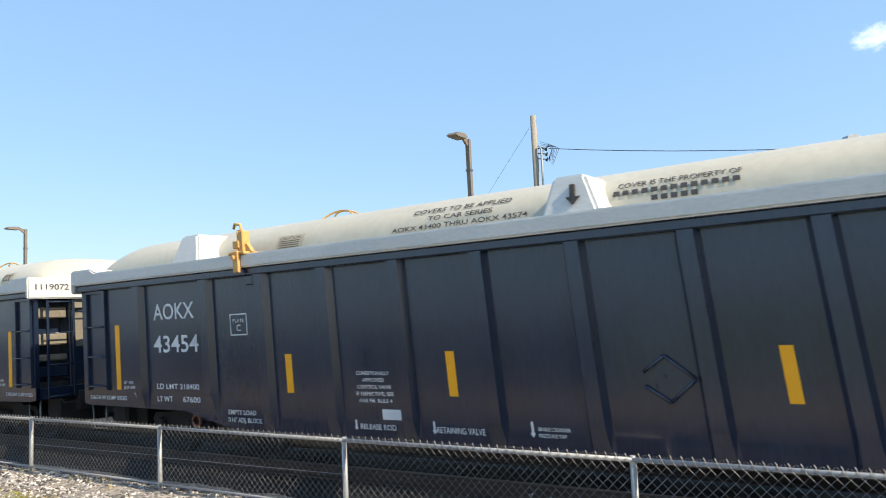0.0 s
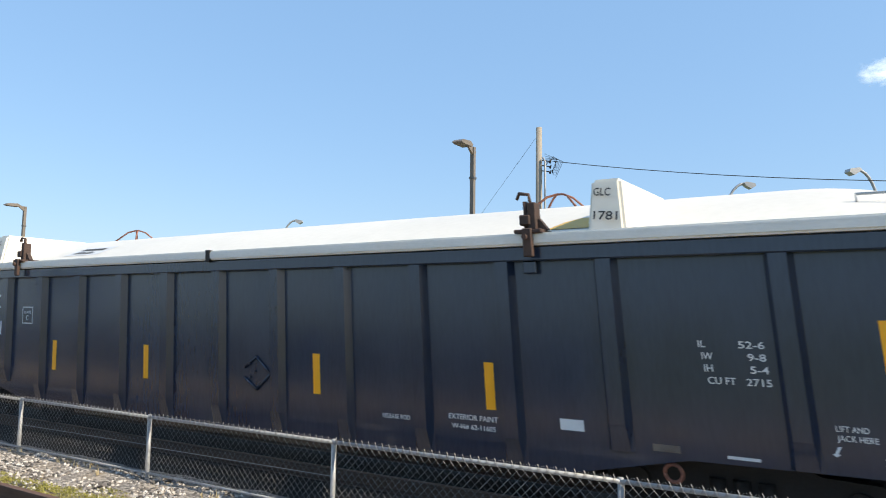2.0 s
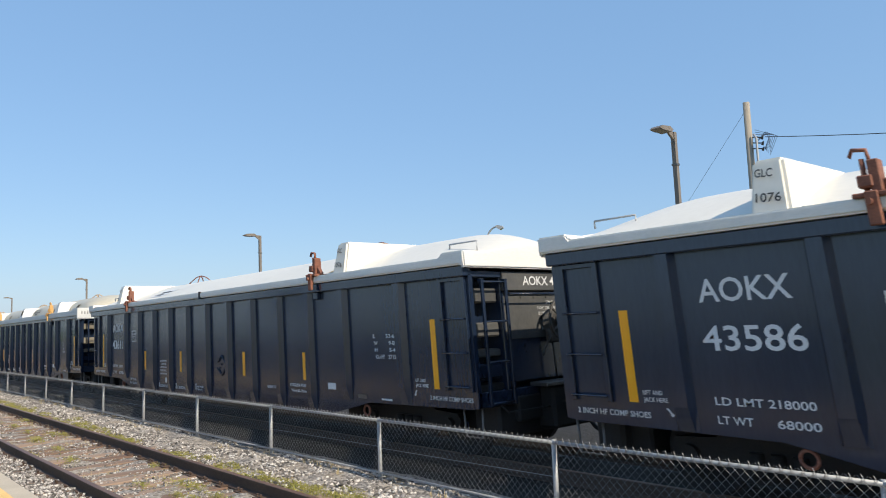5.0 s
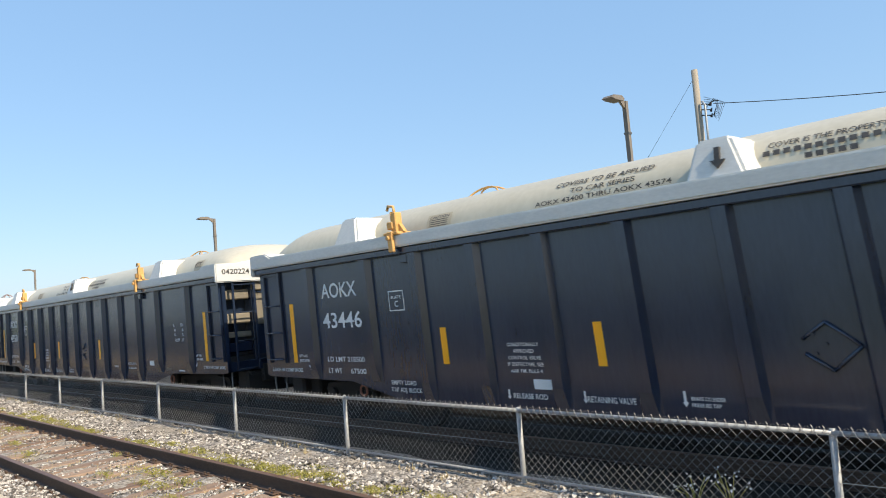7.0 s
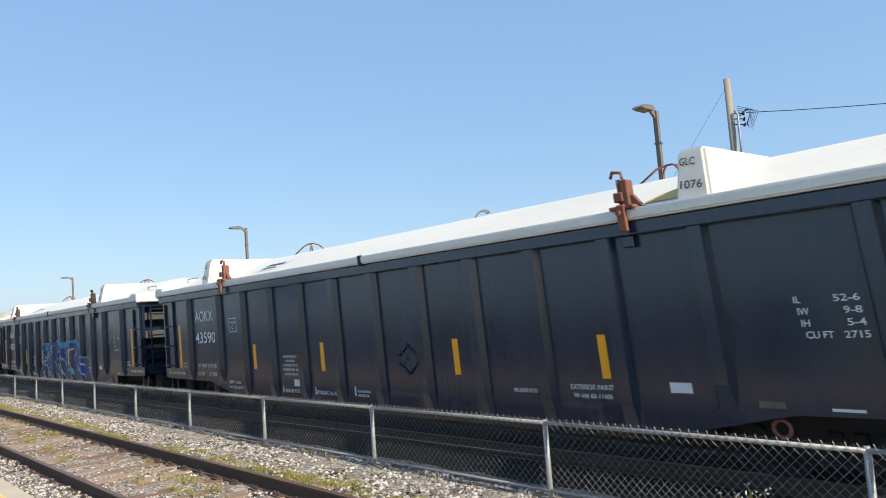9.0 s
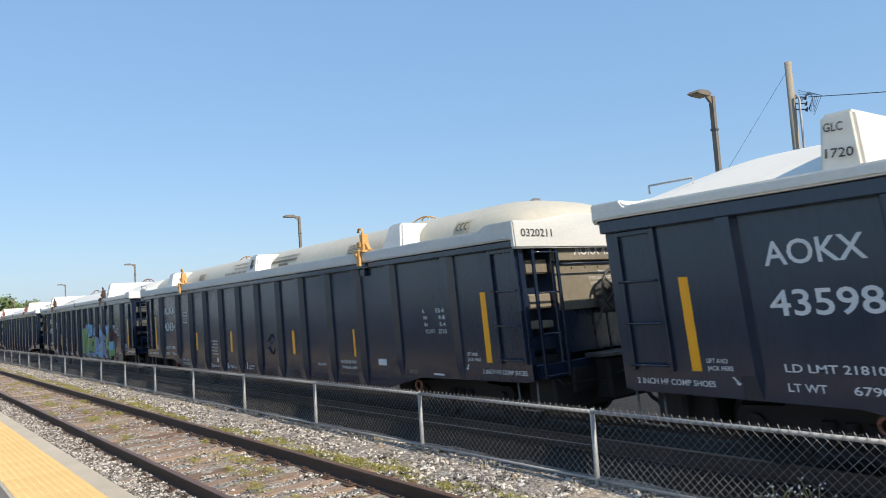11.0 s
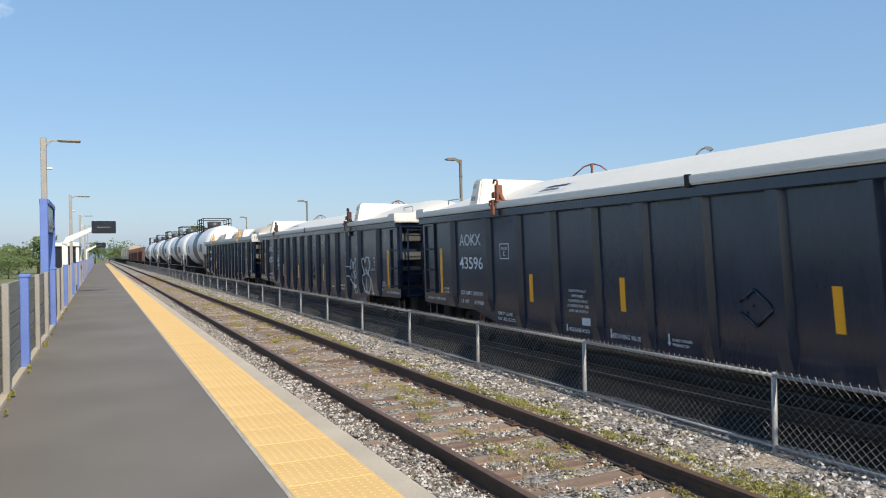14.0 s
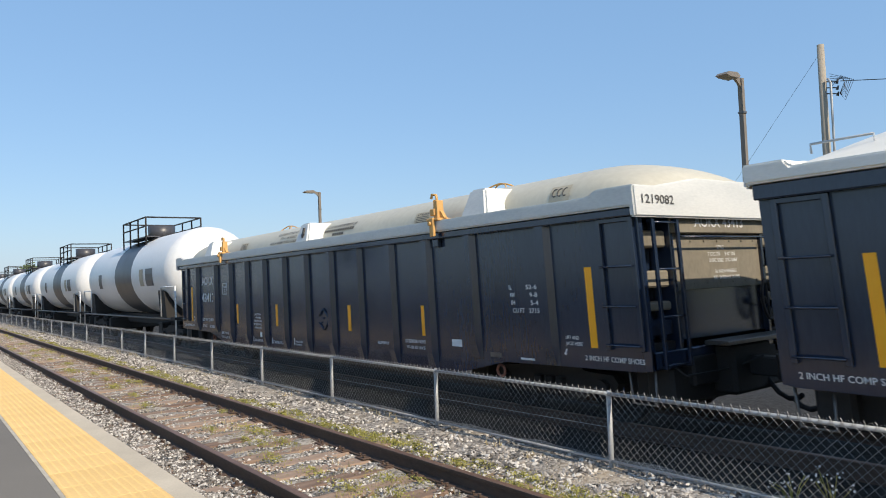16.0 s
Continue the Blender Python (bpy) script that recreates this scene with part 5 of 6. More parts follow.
paint(CARS[13], scrawl, 3.3, 4.0, 0.85, 1.7, 0.011, "thin white sprayed scrawl")


# ---- tank cars and the cars behind them ----
def build_tank():
    car = thing("tank_car", "white tank car with a black band on a freight train", "tank car", "tank cars")
    half, r, zc = 6.7, 1.47, 2.48
    prof = [(-half - 0.0, 0.02), (-half + 0.03, 0.5), (-half + 0.14, 0.95), (-half + 0.33, 1.27), (-half + 0.62, 1.43), (-half + 0.9, r)]
    cuts = [-1.75, 0.85]
    ring_y = [p for p in prof] + [(c, r) for c in cuts] + [(-y, q) for y, q in prof[::-1]]
    bm, seg, prev = B(), 32, None
    for y, q in ring_y:
        row = [bm.verts.new((q * math.cos(2 * math.pi * i / seg), y, zc + q * math.sin(2 * math.pi * i / seg))) for i in range(seg)]
        if prev:
            for i in range(seg):
                f = bm.faces.new((prev[0][i], prev[0][(i + 1) % seg], row[(i + 1) % seg], row[i]))
                f.smooth = True
                f.material_index = 1 if cuts[0] - 0.01 < min(prev[1], y) and max(prev[1], y) < cuts[1] + 0.01 else 0
        prev = (row, y)
    bmesh.ops.recalc_face_normals(bm, faces=bm.faces[:])
    part("tank", bm, [TANKW, TANKK], car, "white tank shell with a black middle band")
    part("dome", tube(B(), (0, -0.45, zc + 1.35), (0, -0.45, zc + 1.95), 0.5, 16), TANKK, car, "black manway dome")
    pl = B()
    for x in (-0.75, 0.75):
        box(pl, x - 0.25, x + 0.25, -2.1, 1.3, zc + 1.4, zc + 1.44)
    part("walkway", pl, TANKK, car)
    rl = B()
    for x in (-1.0, 1.0):
        for y in (-2.1, -1.0, 0.2, 1.3):
            tube(rl, (x, y, zc + 1.1), (x, y, zc + 2.15), 0.03, 6)
        for z in (zc + 2.13, zc + 1.8):
            tube(rl, (x, -2.1, z), (x, 1.3, z), 0.028, 6)
    for y in (-2.1, 1.3):
        tube(rl, (-1.0, y, zc + 2.13), (1.0, y, zc + 2.13), 0.028, 6)
    part("railing", rl, UNDER, car, "black steel railing")
    part("sill", box(B(), -0.35, 0.35, -half - 0.4, half + 0.4, 0.62, 1.02, 0.03), UNDER, car)
    for y in (-half + 1.3, half - 1.3):
        part("saddle", prism(B(), [(-1.35, 1.0), (1.35, 1.0), (1.42, 1.9), (0.6, 1.3), (-0.6, 1.3), (-1.42, 1.9)], "y", y - 0.35, y + 0.35), UNDER, car)
        add_truck(car, y)
    for e in (-1, 1):
        part("end_platform", box(B(), -1.5, 1.5, min(e * half, e * (half + 0.42)), max(e * half, e * (half + 0.42)), 0.98, 1.06), UNDER, car)
        part("coupler", COUPLER, None, car, at=pose(0, e * (half + 0.3), 0, 0, 0, 0 if e < 0 else 180))
        hr = B()
        pipe(hr, [(-1.45, e * (half + 0.35), 0.45), (-1.45, e * (half + 0.35), 2.0), (-1.45, e * (half - 1.2), 2.0), (-1.45, e * (half - 1.2), 1.06)], 0.025, 6)
        part("handrail", hr, OFFWHITE, car, "white handrail")
    sd = B()
    pipe(sd, [(-1.5, -half, 1.0), (-1.5, half, 1.0)], 0.03, 6)
    part("running_rail", sd, STEEL, car)
    for y, w in ((-4.6, 0.9), (-3.4, 0.5), (3.2, 0.6)):
        pm = B()
        cols = [[pm.verts.new((-(r + 0.008) * math.cos(a), yy, zc + (r + 0.008) * math.sin(a))) for a in (-0.28, -0.14, 0.0, 0.12)] for yy in (y, y + w)]
        for i in range(3):
            pm.faces.new((cols[0][i], cols[1][i], cols[1][i + 1], cols[0][i + 1]))
        part("stencil_bars", pm, TANKK if w > 0.55 else TAN, car)
    return car


def build_hopper(mat, top, label, round_top):
    car = thing("hopper_car", label, "hopper car", "hopper cars")
    half = 7.3
    if round_top:
        prof = [(-1.5, 1.1), (-1.6, 1.6), (-1.62, 2.6), (-1.5, top - 0.5), (-1.0, top - 0.08), (0, top), (1.0, top - 0.08), (1.5, top - 0.5), (1.62, 2.6), (1.6, 1.6), (1.5, 1.1)]
    else:
        prof = [(-1.55, 1.0), (-1.6, top), (1.6, top), (1.55, 1.0)]
    part("body", prism(B(), prof, "y", -half + 0.9, half - 0.9), mat, car)
    for i in range(11):
        y = -half + 1.1 + i * (2 * half - 2.2) / 10
        if not round_top:
            part("side_stake", box(B(), -1.70, -1.56, y - 0.06, y + 0.06, 1.0, top), mat, car)
    part("sill", box(B(), -1.4, 1.4, -half, half, 0.8, 1.02), UNDER, car)
    for y in (-half + 1.5, half - 1.5):
        part("slope_sheet", prism(B(), [(y - 1.2, 1.0), (y + 1.2, 1.0), (y, 0.65)], "x", -1.3, 1.3), UNDER, car)
        add_truck(car, y)
    if round_top:
        for y in (-4, -1.3, 1.3, 4):
            part("roof_hatch", tube(B(), (0, y, top - 0.02), (0, y, top + 0.1), 0.35, 12), mat, car)
    return car


LAST_Y = FIRST + PITCH * 14          # rear end of the last gondola at the start
tank = build_tank()
t0 = LAST_Y + 0.95 + 7.15
for k in range(5):
    c = tank if k == 0 else copy_thing(tank, pose(0, 0, 0))
    y = t0 + 15.2 * k
    c.matrix_basis = pose(TRAIN_X, y, 0)
    TRAIN.append((c, y))
h0 = t0 + 15.2 * 5 + 0.4
brown = build_hopper(BROWNCAR, 3.35, "oxide brown open hopper car on a freight train", False)
beige = build_hopper(BEIGECAR, 4.55, "dusty beige covered hopper car on a freight train", True)
for k in range(16):
    src = brown if k < 4 else beige
    c = src if k in (0, 4) else copy_thing(src, pose(0, 0, 0))
    y = h0 + 15.6 * k
    c.matrix_basis = pose(TRAIN_X, y, 0)
    TRAIN.append((c, y))


# ---- platform side: fence, lamps, signs, shelter ----
rail_fence = thing("platform_fence", "brown board fence with blue and grey posts along the platform", "fence")
board_m = mesh_of("fence_board", box(B(), -0.02, 0.02, 0, 2.43, 0, 0.19, 0.006), BOARD)
blue_m = mesh_of("blue_post", box(box(B(), -0.06, 0.06, -0.08, 0.08, 0, 1.38, 0.012), -0.07, 0.09, -0.09, 0.09, 1.37, 1.42, 0.01), BLUE)
grey_m = mesh_of("grey_post", box(B(), -0.04, 0.04, -0.045, 0.045, 0, 1.36, 0.01), GREYPOST)
kerb = prism(B(), [(-1.36, 0.1), (-1.10, 0.1), (-1.13, 0.235), (-1.33, 0.25)], "y", -3, 150)
part("kerb", kerb, CONCRETE, platform, "pale concrete kerb under the fence")
for k in range(-1, 20):
    for j in range(3):
        y = 12.5 + 7.3 * k + 2.433 * j
        part("fence_post", blue_m if j == 0 else grey_m, None, rail_fence, at=pose(-1.15, y, 0.2))
        for i in range(6):
            part("fence_board", board_m, None, rail_fence, at=pose(-1.23, y, 0.27 + i * 0.215))


def platform_lamp(y):
    lamp = thing("platform_lamp", "grey square pole lamp with a flat arm on the platform", "lamp post", "platform lamps", at=pose(-1.5, y, -0.2))
    part("pole", box(B(), -0.075, 0.075, -0.075, 0.075, 0, 5.45, 0.012), GREYPOST, lamp)
    part("arm", prism(B(), [(0.07, 5.22), (0.22, 5.36), (0.9, 5.37), (0.9, 5.40), (0.2, 5.40), (0.07, 5.32)], "y", -0.03, 0.03), GREYPOST, lamp)
    part("head", box(B(), 0.35, 0.95, -0.13, 0.13, 5.35, 5.42, 0.03), GREYPOST, lamp, "flat grey lamp head")
    part("camera_bracket", box(B(), 0.07, 0.22, -0.05, 0.05, 4.55, 4.61, 0.02), OFFWHITE, lamp)
    return lamp


lamp0 = platform_lamp(23.1)
for y in (44.0, 64.8, 86, 107):
    copy_thing(lamp0, pose(-1.5, y, -0.2))
sign = thing("station_sign", "blue framed station sign on two blue posts", "sign", at=pose(-1.5, 0, 0))
for y in (22.85, 26.2):
    part("post", box(B(), -0.1, 0.1, y - 0.11, y + 0.11, -0.2, 3.5, 0.015), BLUE, sign)
part("frame", prism(B(), [(22.9, 3.38), (26.2, 3.38), (26.2, 3.5), (22.9, 3.5)], "x", -0.12, 0.12), BLUE, sign)
part("panel", box(B(), -0.07, 0.07, 22.98, 26.08, 2.62, 3.37, 0.01), SCREEN, sign, "dark navy sign panel")
part("stripe", box(B(), -0.075, 0.075, 22.98, 26.08, 2.78, 2.86), TAN, sign)


def info_display(y):
    d = thing("display_board", "dark departure display hung from a white canted arm", "display", "display boards", at=pose(0, y, 0))
    part("screen_box", box(B(), -0.42, 0.58, -0.09, 0.09, 2.92, 3.48, 0.02), SCREEN, d)
    part("text_line", box(B(), -0.2, 0.36, -0.096, -0.09, 3.19, 3.21), GREYPOST, d)
    part("arm", prism(B(), [(-1.62, 2.42), (-1.45, 2.75), (-0.42, 3.2), (-0.42, 3.02), (-1.38, 2.5), (-1.38, 2.35)], "y", -0.12, 0.12), OFFWHITE, d)
    part("post", box(B(), -1.62, -1.38, -0.12, 0.12, -0.2, 2.5, 0.02), OFFWHITE, d)
    return d


disp = info_display(36.0)
copy_thing(disp, pose(0, 92.0, 0))
shelter = thing("platform_shelter", "white framed glass waiting shelter beside the platform", "shelter", at=pose(0, 49, -0.2))
part("roof", box(B(), -2.75, -1.2, -0.2, 6.0, 2.72, 2.95, 0.02), OFFWHITE, shelter)
for x, y in ((-2.65, 0), (-1.32, 0), (-2.65, 5.8), (-1.32, 5.8)):
    part("post", box(B(), x - 0.09, x + 0.09, y - 0.09, y + 0.09, 0, 2.72, 0.01), OFFWHITE, shelter)
part("glass", box(B(), -2.55, -1.4, -0.01, 0.01, 0.4, 2.7), SCREEN, shelter, "dark tinted glass")
part("glass", box(B(), -2.66, -2.64, 0.1, 5.7, 0.4, 2.7), SCREEN, shelter)
part("yellow_band", box(B(), -2.5, -1.45, -0.02, -0.012, 0.5, 0.75), YELLOW, shelter)


# ---- beyond the train: lamps, pole, wires, fence, road, building ----
tagged(part("road", prism(B(), [(22.6, -0.8), (38, -0.8), (38, -0.5), (22.6, -0.5)], "y", -300, 600), ROADGREY), "pale grey asphalt road behind the tracks", "road", kind="structure")
ln = B()
for y in np.arange(-60, 120, 9.0):
    box(ln, 30.2, 30.35, y, y + 3, -0.5, -0.494)
tagged(part("lane_marking", ln, WHITELINE), "white dashed lane marking on the road", "road marking", kind="structure")


def road_lamp(y):
    lamp = thing("street_lamp", "bronze street lamp with a square downlight head", "street lamp", "street lamps", at=pose(22, y, -0.55))
    part("pole", prism(B(), [(-0.075, -0.075), (0.075, -0.075), (0.075, 0.075), (-0.075, 0.075)], "z", 0, 8.62), BROWNPOST, lamp)
    part("arm", prism(B(), [(-0.08, 8.35), (-0.4, 8.58), (-0.4, 8.66), (-0.05, 8.62)], "y", -0.04, 0.04), BROWNPOST, lamp)
    part("head", prism(B(), [(-1.15, 8.58), (-0.95, 8.54), (-0.4, 8.54), (-0.32, 8.62), (-0.5, 8.72), (-1.0, 8.68)], "y", -0.2, 0.2), BROWNPOST, lamp, "flat bronze lamp head")
    part("band", box(B(), -0.1, 0.1, -0.1, 0.1, 7.45, 7.52), STEEL, lamp, "steel band")
    return lamp


rl0 = road_lamp(12.66)
for y in (43.0, 82.7, 121, 175):
    copy_thing(rl0, pose(22, y, -0.55))


def cobra_lamp(y, turn):
    lamp = thing("cobra_lamp", "slim galvanised street lamp with a curved arm", "street lamp", "cobra lamps", at=pose(40, y, -0.6, 0, 0, turn))
    arc = [(0, 0, 7.6)] + [(1.1 * (1 - math.cos(a)), 0, 7.6 + 2.3 * math.sin(a)) for a in [math.pi / 2 * i / 8 for i in range(1, 9)]]
    part("pole", pipe(tube(B(), (0, 0, 0), (0, 0, 7.6), 0.14, 10, 0.09), arc, 0.07, 8), GALV, lamp)
    part("head", prism(B(), [(1.0, 9.92), (1.15, 9.98), (1.6, 9.9), (1.65, 9.75), (1.4, 9.6), (1.15, 9.75)], "y", -0.2, 0.2), GALV, lamp)
    return lamp


cl = cobra_lamp(7.5, -60)
copy_thing(cl, pose(40, 0.4, -0.6, 0, 0, 130))
copy_thing(cl, pose(40, 40.2, -0.6, 0, 0, -60))

pole = thing("utility_pole", "weathered grey wooden utility pole with conduit", "utility pole", at=pose(30.6, 14.0, -0.6))
part("trunk", tube(B(), (0, 0, 0), (0, 0, 11.6), 0.19, 14, 0.14), WOODPOLE, pole)
part("conduit", pipe(B(), [(-0.1, -0.33, 0), (-0.1, -0.36, 9.9), (-0.1, -0.25, 10.1)], 0.05, 8), GALV, pole)
for z in (9.5, 9.75, 10.0):
    ins = B()
    tube(ins, (0, -0.15, z), (0, -0.6, z - 0.1), 0.025, 6)
    tube(ins, (0, -0.55, z - 0.18), (0, -0.62, z - 0.02), 0.06, 8, 0.03)
    part("insulator", ins, WIRE, pole)
for k in range(7):
    ins = pipe(B(), [(0, -0.3, 9.7 + 0.1 * k), (0.1, -0.7 - 0.08 * k, 10.15 - 0.05 * k), (0, -0.85, 9.8 - 0.12 * k), (0, -0.66, 9.4)], 0.012, 4)
    part("drop_wire", ins, WIRE, pole)


def cable(pts, r, label):
    return tagged(part("overhead_wire", pipe(B(), pts, r, 5), WIRE), label, "wire")


def sag(p, q, drop, n=24):
    return [tuple(Vector(p).lerp(Vector(q), i / n) - Vector((0, 0, drop * 4 * (i / n) * (1 - i / n)))) for i in range(n + 1)]


cable(sag((30.6, 13.3, 9.3), (30.9, -32, 7.4), 1.9), 0.017, "thin dark overhead wire from the utility pole")
cable([(30.6, 14.1, 10.6), (30.6, 23.6, -0.6)], 0.007, "thin guy wire down from the utility pole")

wfence = thing("mesh_fence", "white welded mesh fence along the road", "fence")
for k in range(-6, 14):
    panel = B()
    for i in range(25):
        tube(panel, (0, i * 0.1, 0), (0, i * 0.1, 1.35), 0.006, 4)
    for z in (0.05, 0.7, 1.3):
        tube(panel, (0, 0, z), (0, 2.45, z), 0.012, 4)
    if k == -6:
        WM = mesh_of("mesh_panel", panel, OFFWHITE)
        WP = mesh_of("fence_post", box(B(), -0.03, 0.03, -0.03, 0.03, -0.5, 1.4), OFFWHITE)
    part("mesh_panel", WM, None, wfence, at=pose(18, k * 2.5, -0.2))
    part("fence_post", WP, None, wfence, at=pose(18, k * 2.5 - 0.03, -0.2))
barrel = thing("traffic_barrel", "orange and white traffic barrel beside the road", "traffic barrel", at=pose(40.5, 7.3, -0.55))
for i in range(5):
    part("band", tube(B(), (0, 0, i * 0.2), (0, 0, i * 0.2 + 0.2), 0.28 - i * 0.015, 14, 0.27 - i * 0.015), ORANGE if i % 2 == 0 else OFFWHITE, barrel)
copy_thing(barrel, pose(40.5, 10.6, -0.55))

bld = thing("office_building", "two-storey glass and grey panel office building", "building", at=pose(110, 0, -0.6))
part("wall", box(B(), 0, 30, 4, 31, 0, 6.2), OFFWHITE, bld)
part("roof", box(B(), -0.4, 30.4, 3.6, 31.4, 6.2, 6.6), OFFWHITE, bld)
for r in range(4):
    for c in range(16):
        y = 5 + c * 1.6
        w = part("window", box(B(), -0.12, -0.02, y, y + 1.4, 0.7 + r * 1.38, 0.7 + r * 1.38 + 1.2), GLASS_B, bld)


# ---- trees, hills, clouds ----
def tree(x, y, h, rad, seed, name="tree", label="leafy green deciduous tree in full summer leaf", n=900, base=-0.55):
    rng = random.Random(seed)
    t = thing(name, label, "tree", "trees", at=pose(x, y, base))
    tr = tube(B(), (0, 0, 0), (0.1, 0, h * 0.55), 0.035 * h, 8, 0.018 * h)
    for i in range(7):
        a, z = rng.random() * 6.28, h * (0.3 + 0.35 * rng.random())
        tube(tr, (0, 0, z), (math.cos(a) * rad * 0.7, math.sin(a) * rad * 0.7, z + h * 0.25), 0.012 * h, 5, 0.004 * h)
    part("trunk", tr, BARK, t)
    lobes = [(rng.uniform(-0.6, 0.6) * rad, rng.uniform(-0.6, 0.6) * rad, h * rng.uniform(0.35, 0.82), rad * rng.uniform(0.35, 0.6)) for _ in range(11)]
    co, fa = [], []
    for i in range(n):
        cx, cy, cz, r = lobes[rng.randrange(11)]
        v = Vector((rng.gauss(0, 1), rng.gauss(0, 1), rng.gauss(0, 0.8))).normalized() * r * rng.uniform(0.55, 1.05)
        c = Vector((cx, cy, cz)) + v
        u = Vector((rng.gauss(0, 1), rng.gauss(0, 1), rng.gauss(0, 1))).normalized() * h * rng.uniform(0.02, 0.045)
        w = u.orthogonal().normalized() * u.length * rng.uniform(0.6, 1)
        k = len(co)
        co += [c - u, c + w, c + u, c - w]
        fa.append((k, k + 1, k + 2, k + 3))
    me = bpy.data.meshes.new("crown")
    me.from_pydata(co, [], fa)
    me.materials.append(LEAF)
    part("crown", me, None, t)
    return t


for i, (x, y, h, r) in enumerate(((-8.2, 120, 5.6, 3.0), (-10.5, 118, 4.6, 2.6), (-6.6, 140, 5.0, 2.2), (-12.5, 110, 3.2, 2.4), (-14.5, 100, 2.8, 2.4), (-9.5, 95, 2.7, 1.9), (-17, 105, 3.0, 3.0),
                                  (-1.2, 220, 7.0, 3.2), (6.5, 260, 8.3, 4.2), (3.6, 330, 6.2, 4), (21, 182, 10.4, 3.6), (24, 176, 8.6, 3.0), (16, 210, 7.6, 3.4), (28, 205, 9, 4), (-4.5, 170, 4.6, 2.4), (13, 300, 7.0, 5),
                                  (112, 33, 8.4, 3.6), (104, 17.2, 4.2, 2.0), (118, 40, 8, 4), (-20, 130, 4.5, 3.2), (10, 360, 6.0, 6), (130, 90, 8, 5), (125, 62, 7.5, 4))):
    tree(x, y, h, r, 40 + i, n=1400 if y < 150 else 900)
hb = B()
pts = [(-1500 + 60 * i, 2600 + 150 * math.sin(i * 0.4)) for i in range(44)]
lo, hi, bk = [], [], []
for i, (x, y) in enumerate(pts):
    lo.append(hb.verts.new((x, y, -5)))
    hi.append(hb.verts.new((x, y + 200, 24 + 9 * math.sin(i * 0.55) + 5 * math.sin(i * 1.7))))
    bk.append(hb.verts.new((x, y + 500, -5)))
for i in range(43):
    hb.faces.new((lo[i], lo[i + 1], hi[i + 1], hi[i])), hb.faces.new((hi[i], hi[i + 1], bk[i + 1], bk[i]))
tagged(part("backdrop_hill", hb, HILL), "hazy blue hills on the horizon", "hill", kind="structure")
shed = thing("white_shed", "white low storage building among far trees", "building", at=pose(-39.6, 400, -0.55))
part("wall", box(B(), -4, 4, 0, 8, 0, 3.6), OFFWHITE, shed)
part("roof", prism(B(), [(-4.2, 3.6), (4.2, 3.6), (0, 5.0)], "y", -0.2, 8.2), OFFWHITE, shed)


# ---- ties, stones and weeds on the empty track ----
def island_stone():
    m = bpy.data.materials.new("loose_stone")
    m.use_nodes = True
    ns, ln_ = m.node_tree.nodes, m.node_tree.links
    p = ns["Principled BSDF"]
    g = ns.new("ShaderNodeNewGeometry")
    rp = ns.new("ShaderNodeValToRGB")
    e = rp.color_ramp.elements
    e[0].color, e[1].color = (0.06, 0.055, 0.05, 1), (0.68, 0.64, 0.585, 1)
    mid = rp.color_ramp.elements.new(0.55)
    mid.color = (0.27, 0.245, 0.22, 1)
    ln_.new(g.outputs["Random Per Island"], rp.inputs[0])
    ln_.new(rp.outputs[0], p.inputs["Base Color"])
    p.inputs["Roughness"].default_value = 0.9
    return m


LOOSE = island_stone()


def stones(name, x0, x1, y0, y1, count, size, seed, label, avoid=(), lift=0.0):
    rng = np.random.default_rng(seed)
    cx, cy = rng.uniform(x0, x1, count), y0 + (y1 - y0) * rng.random(count) ** 1.5
    keep = np.ones(count, bool)
    for a, b in avoid:
        keep &= (cx < a) | (cx > b)
    cx, cy = cx[keep], cy[keep]
    n = len(cx)
    octa = np.array([(1, 0, 0), (-1, 0, 0), (0, 1, 0), (0, -1, 0), (0, 0, 1), (0, 0, -0.7)])
    tri = np.array([(0, 2, 4), (2, 1, 4), (1, 3, 4), (3, 0, 4), (2, 0, 5), (1, 2, 5), (3, 1, 5), (0, 3, 5)])
    s = size * rng.uniform(0.45, 1.25, (n, 1, 1))
    v = octa[None] * s * rng.uniform(0.6, 1.2, (n, 6, 1))
    a = rng.uniform(0, 6.28, n)
    b = rng.uniform(-0.7, 0.7, n)
    ca, sa, cb, sb = np.cos(a)[:, None], np.sin(a)[:, None], np.cos(b)[:, None], np.sin(b)[:, None]
    x, y, z = v[..., 0], v[..., 1], v[..., 2] * 0.75
    x, z = x * cb + z * sb, -x * sb + z * cb
    x, y = x * ca - y * sa, x * sa + y * ca
    bump = np.array([0.05 * noise.noise(Vector((q, w, 3.1 / 3.0)) * 3.0) for q, w in zip(cx, cy)])
    heap = np.where(cx > 4.6, np.clip((cx - 4.6) / 1.1, 0, 1) * 0.035, 0.0)
    co = np.stack([x + cx[:, None], y + cy[:, None], z + (-0.185 + lift + bump + heap)[:, None]], 2).reshape(-1, 3)
    fa = (tri[None] + np.arange(n)[:, None, None] * 6).reshape(-1, 3)
    me = bpy.data.meshes.new(name)
    me.from_pydata(co.tolist(), [], fa.tolist())
    me.materials.append(LOOSE)
    return tagged(part(name, me, None), label, "gravel", kind="stuff")


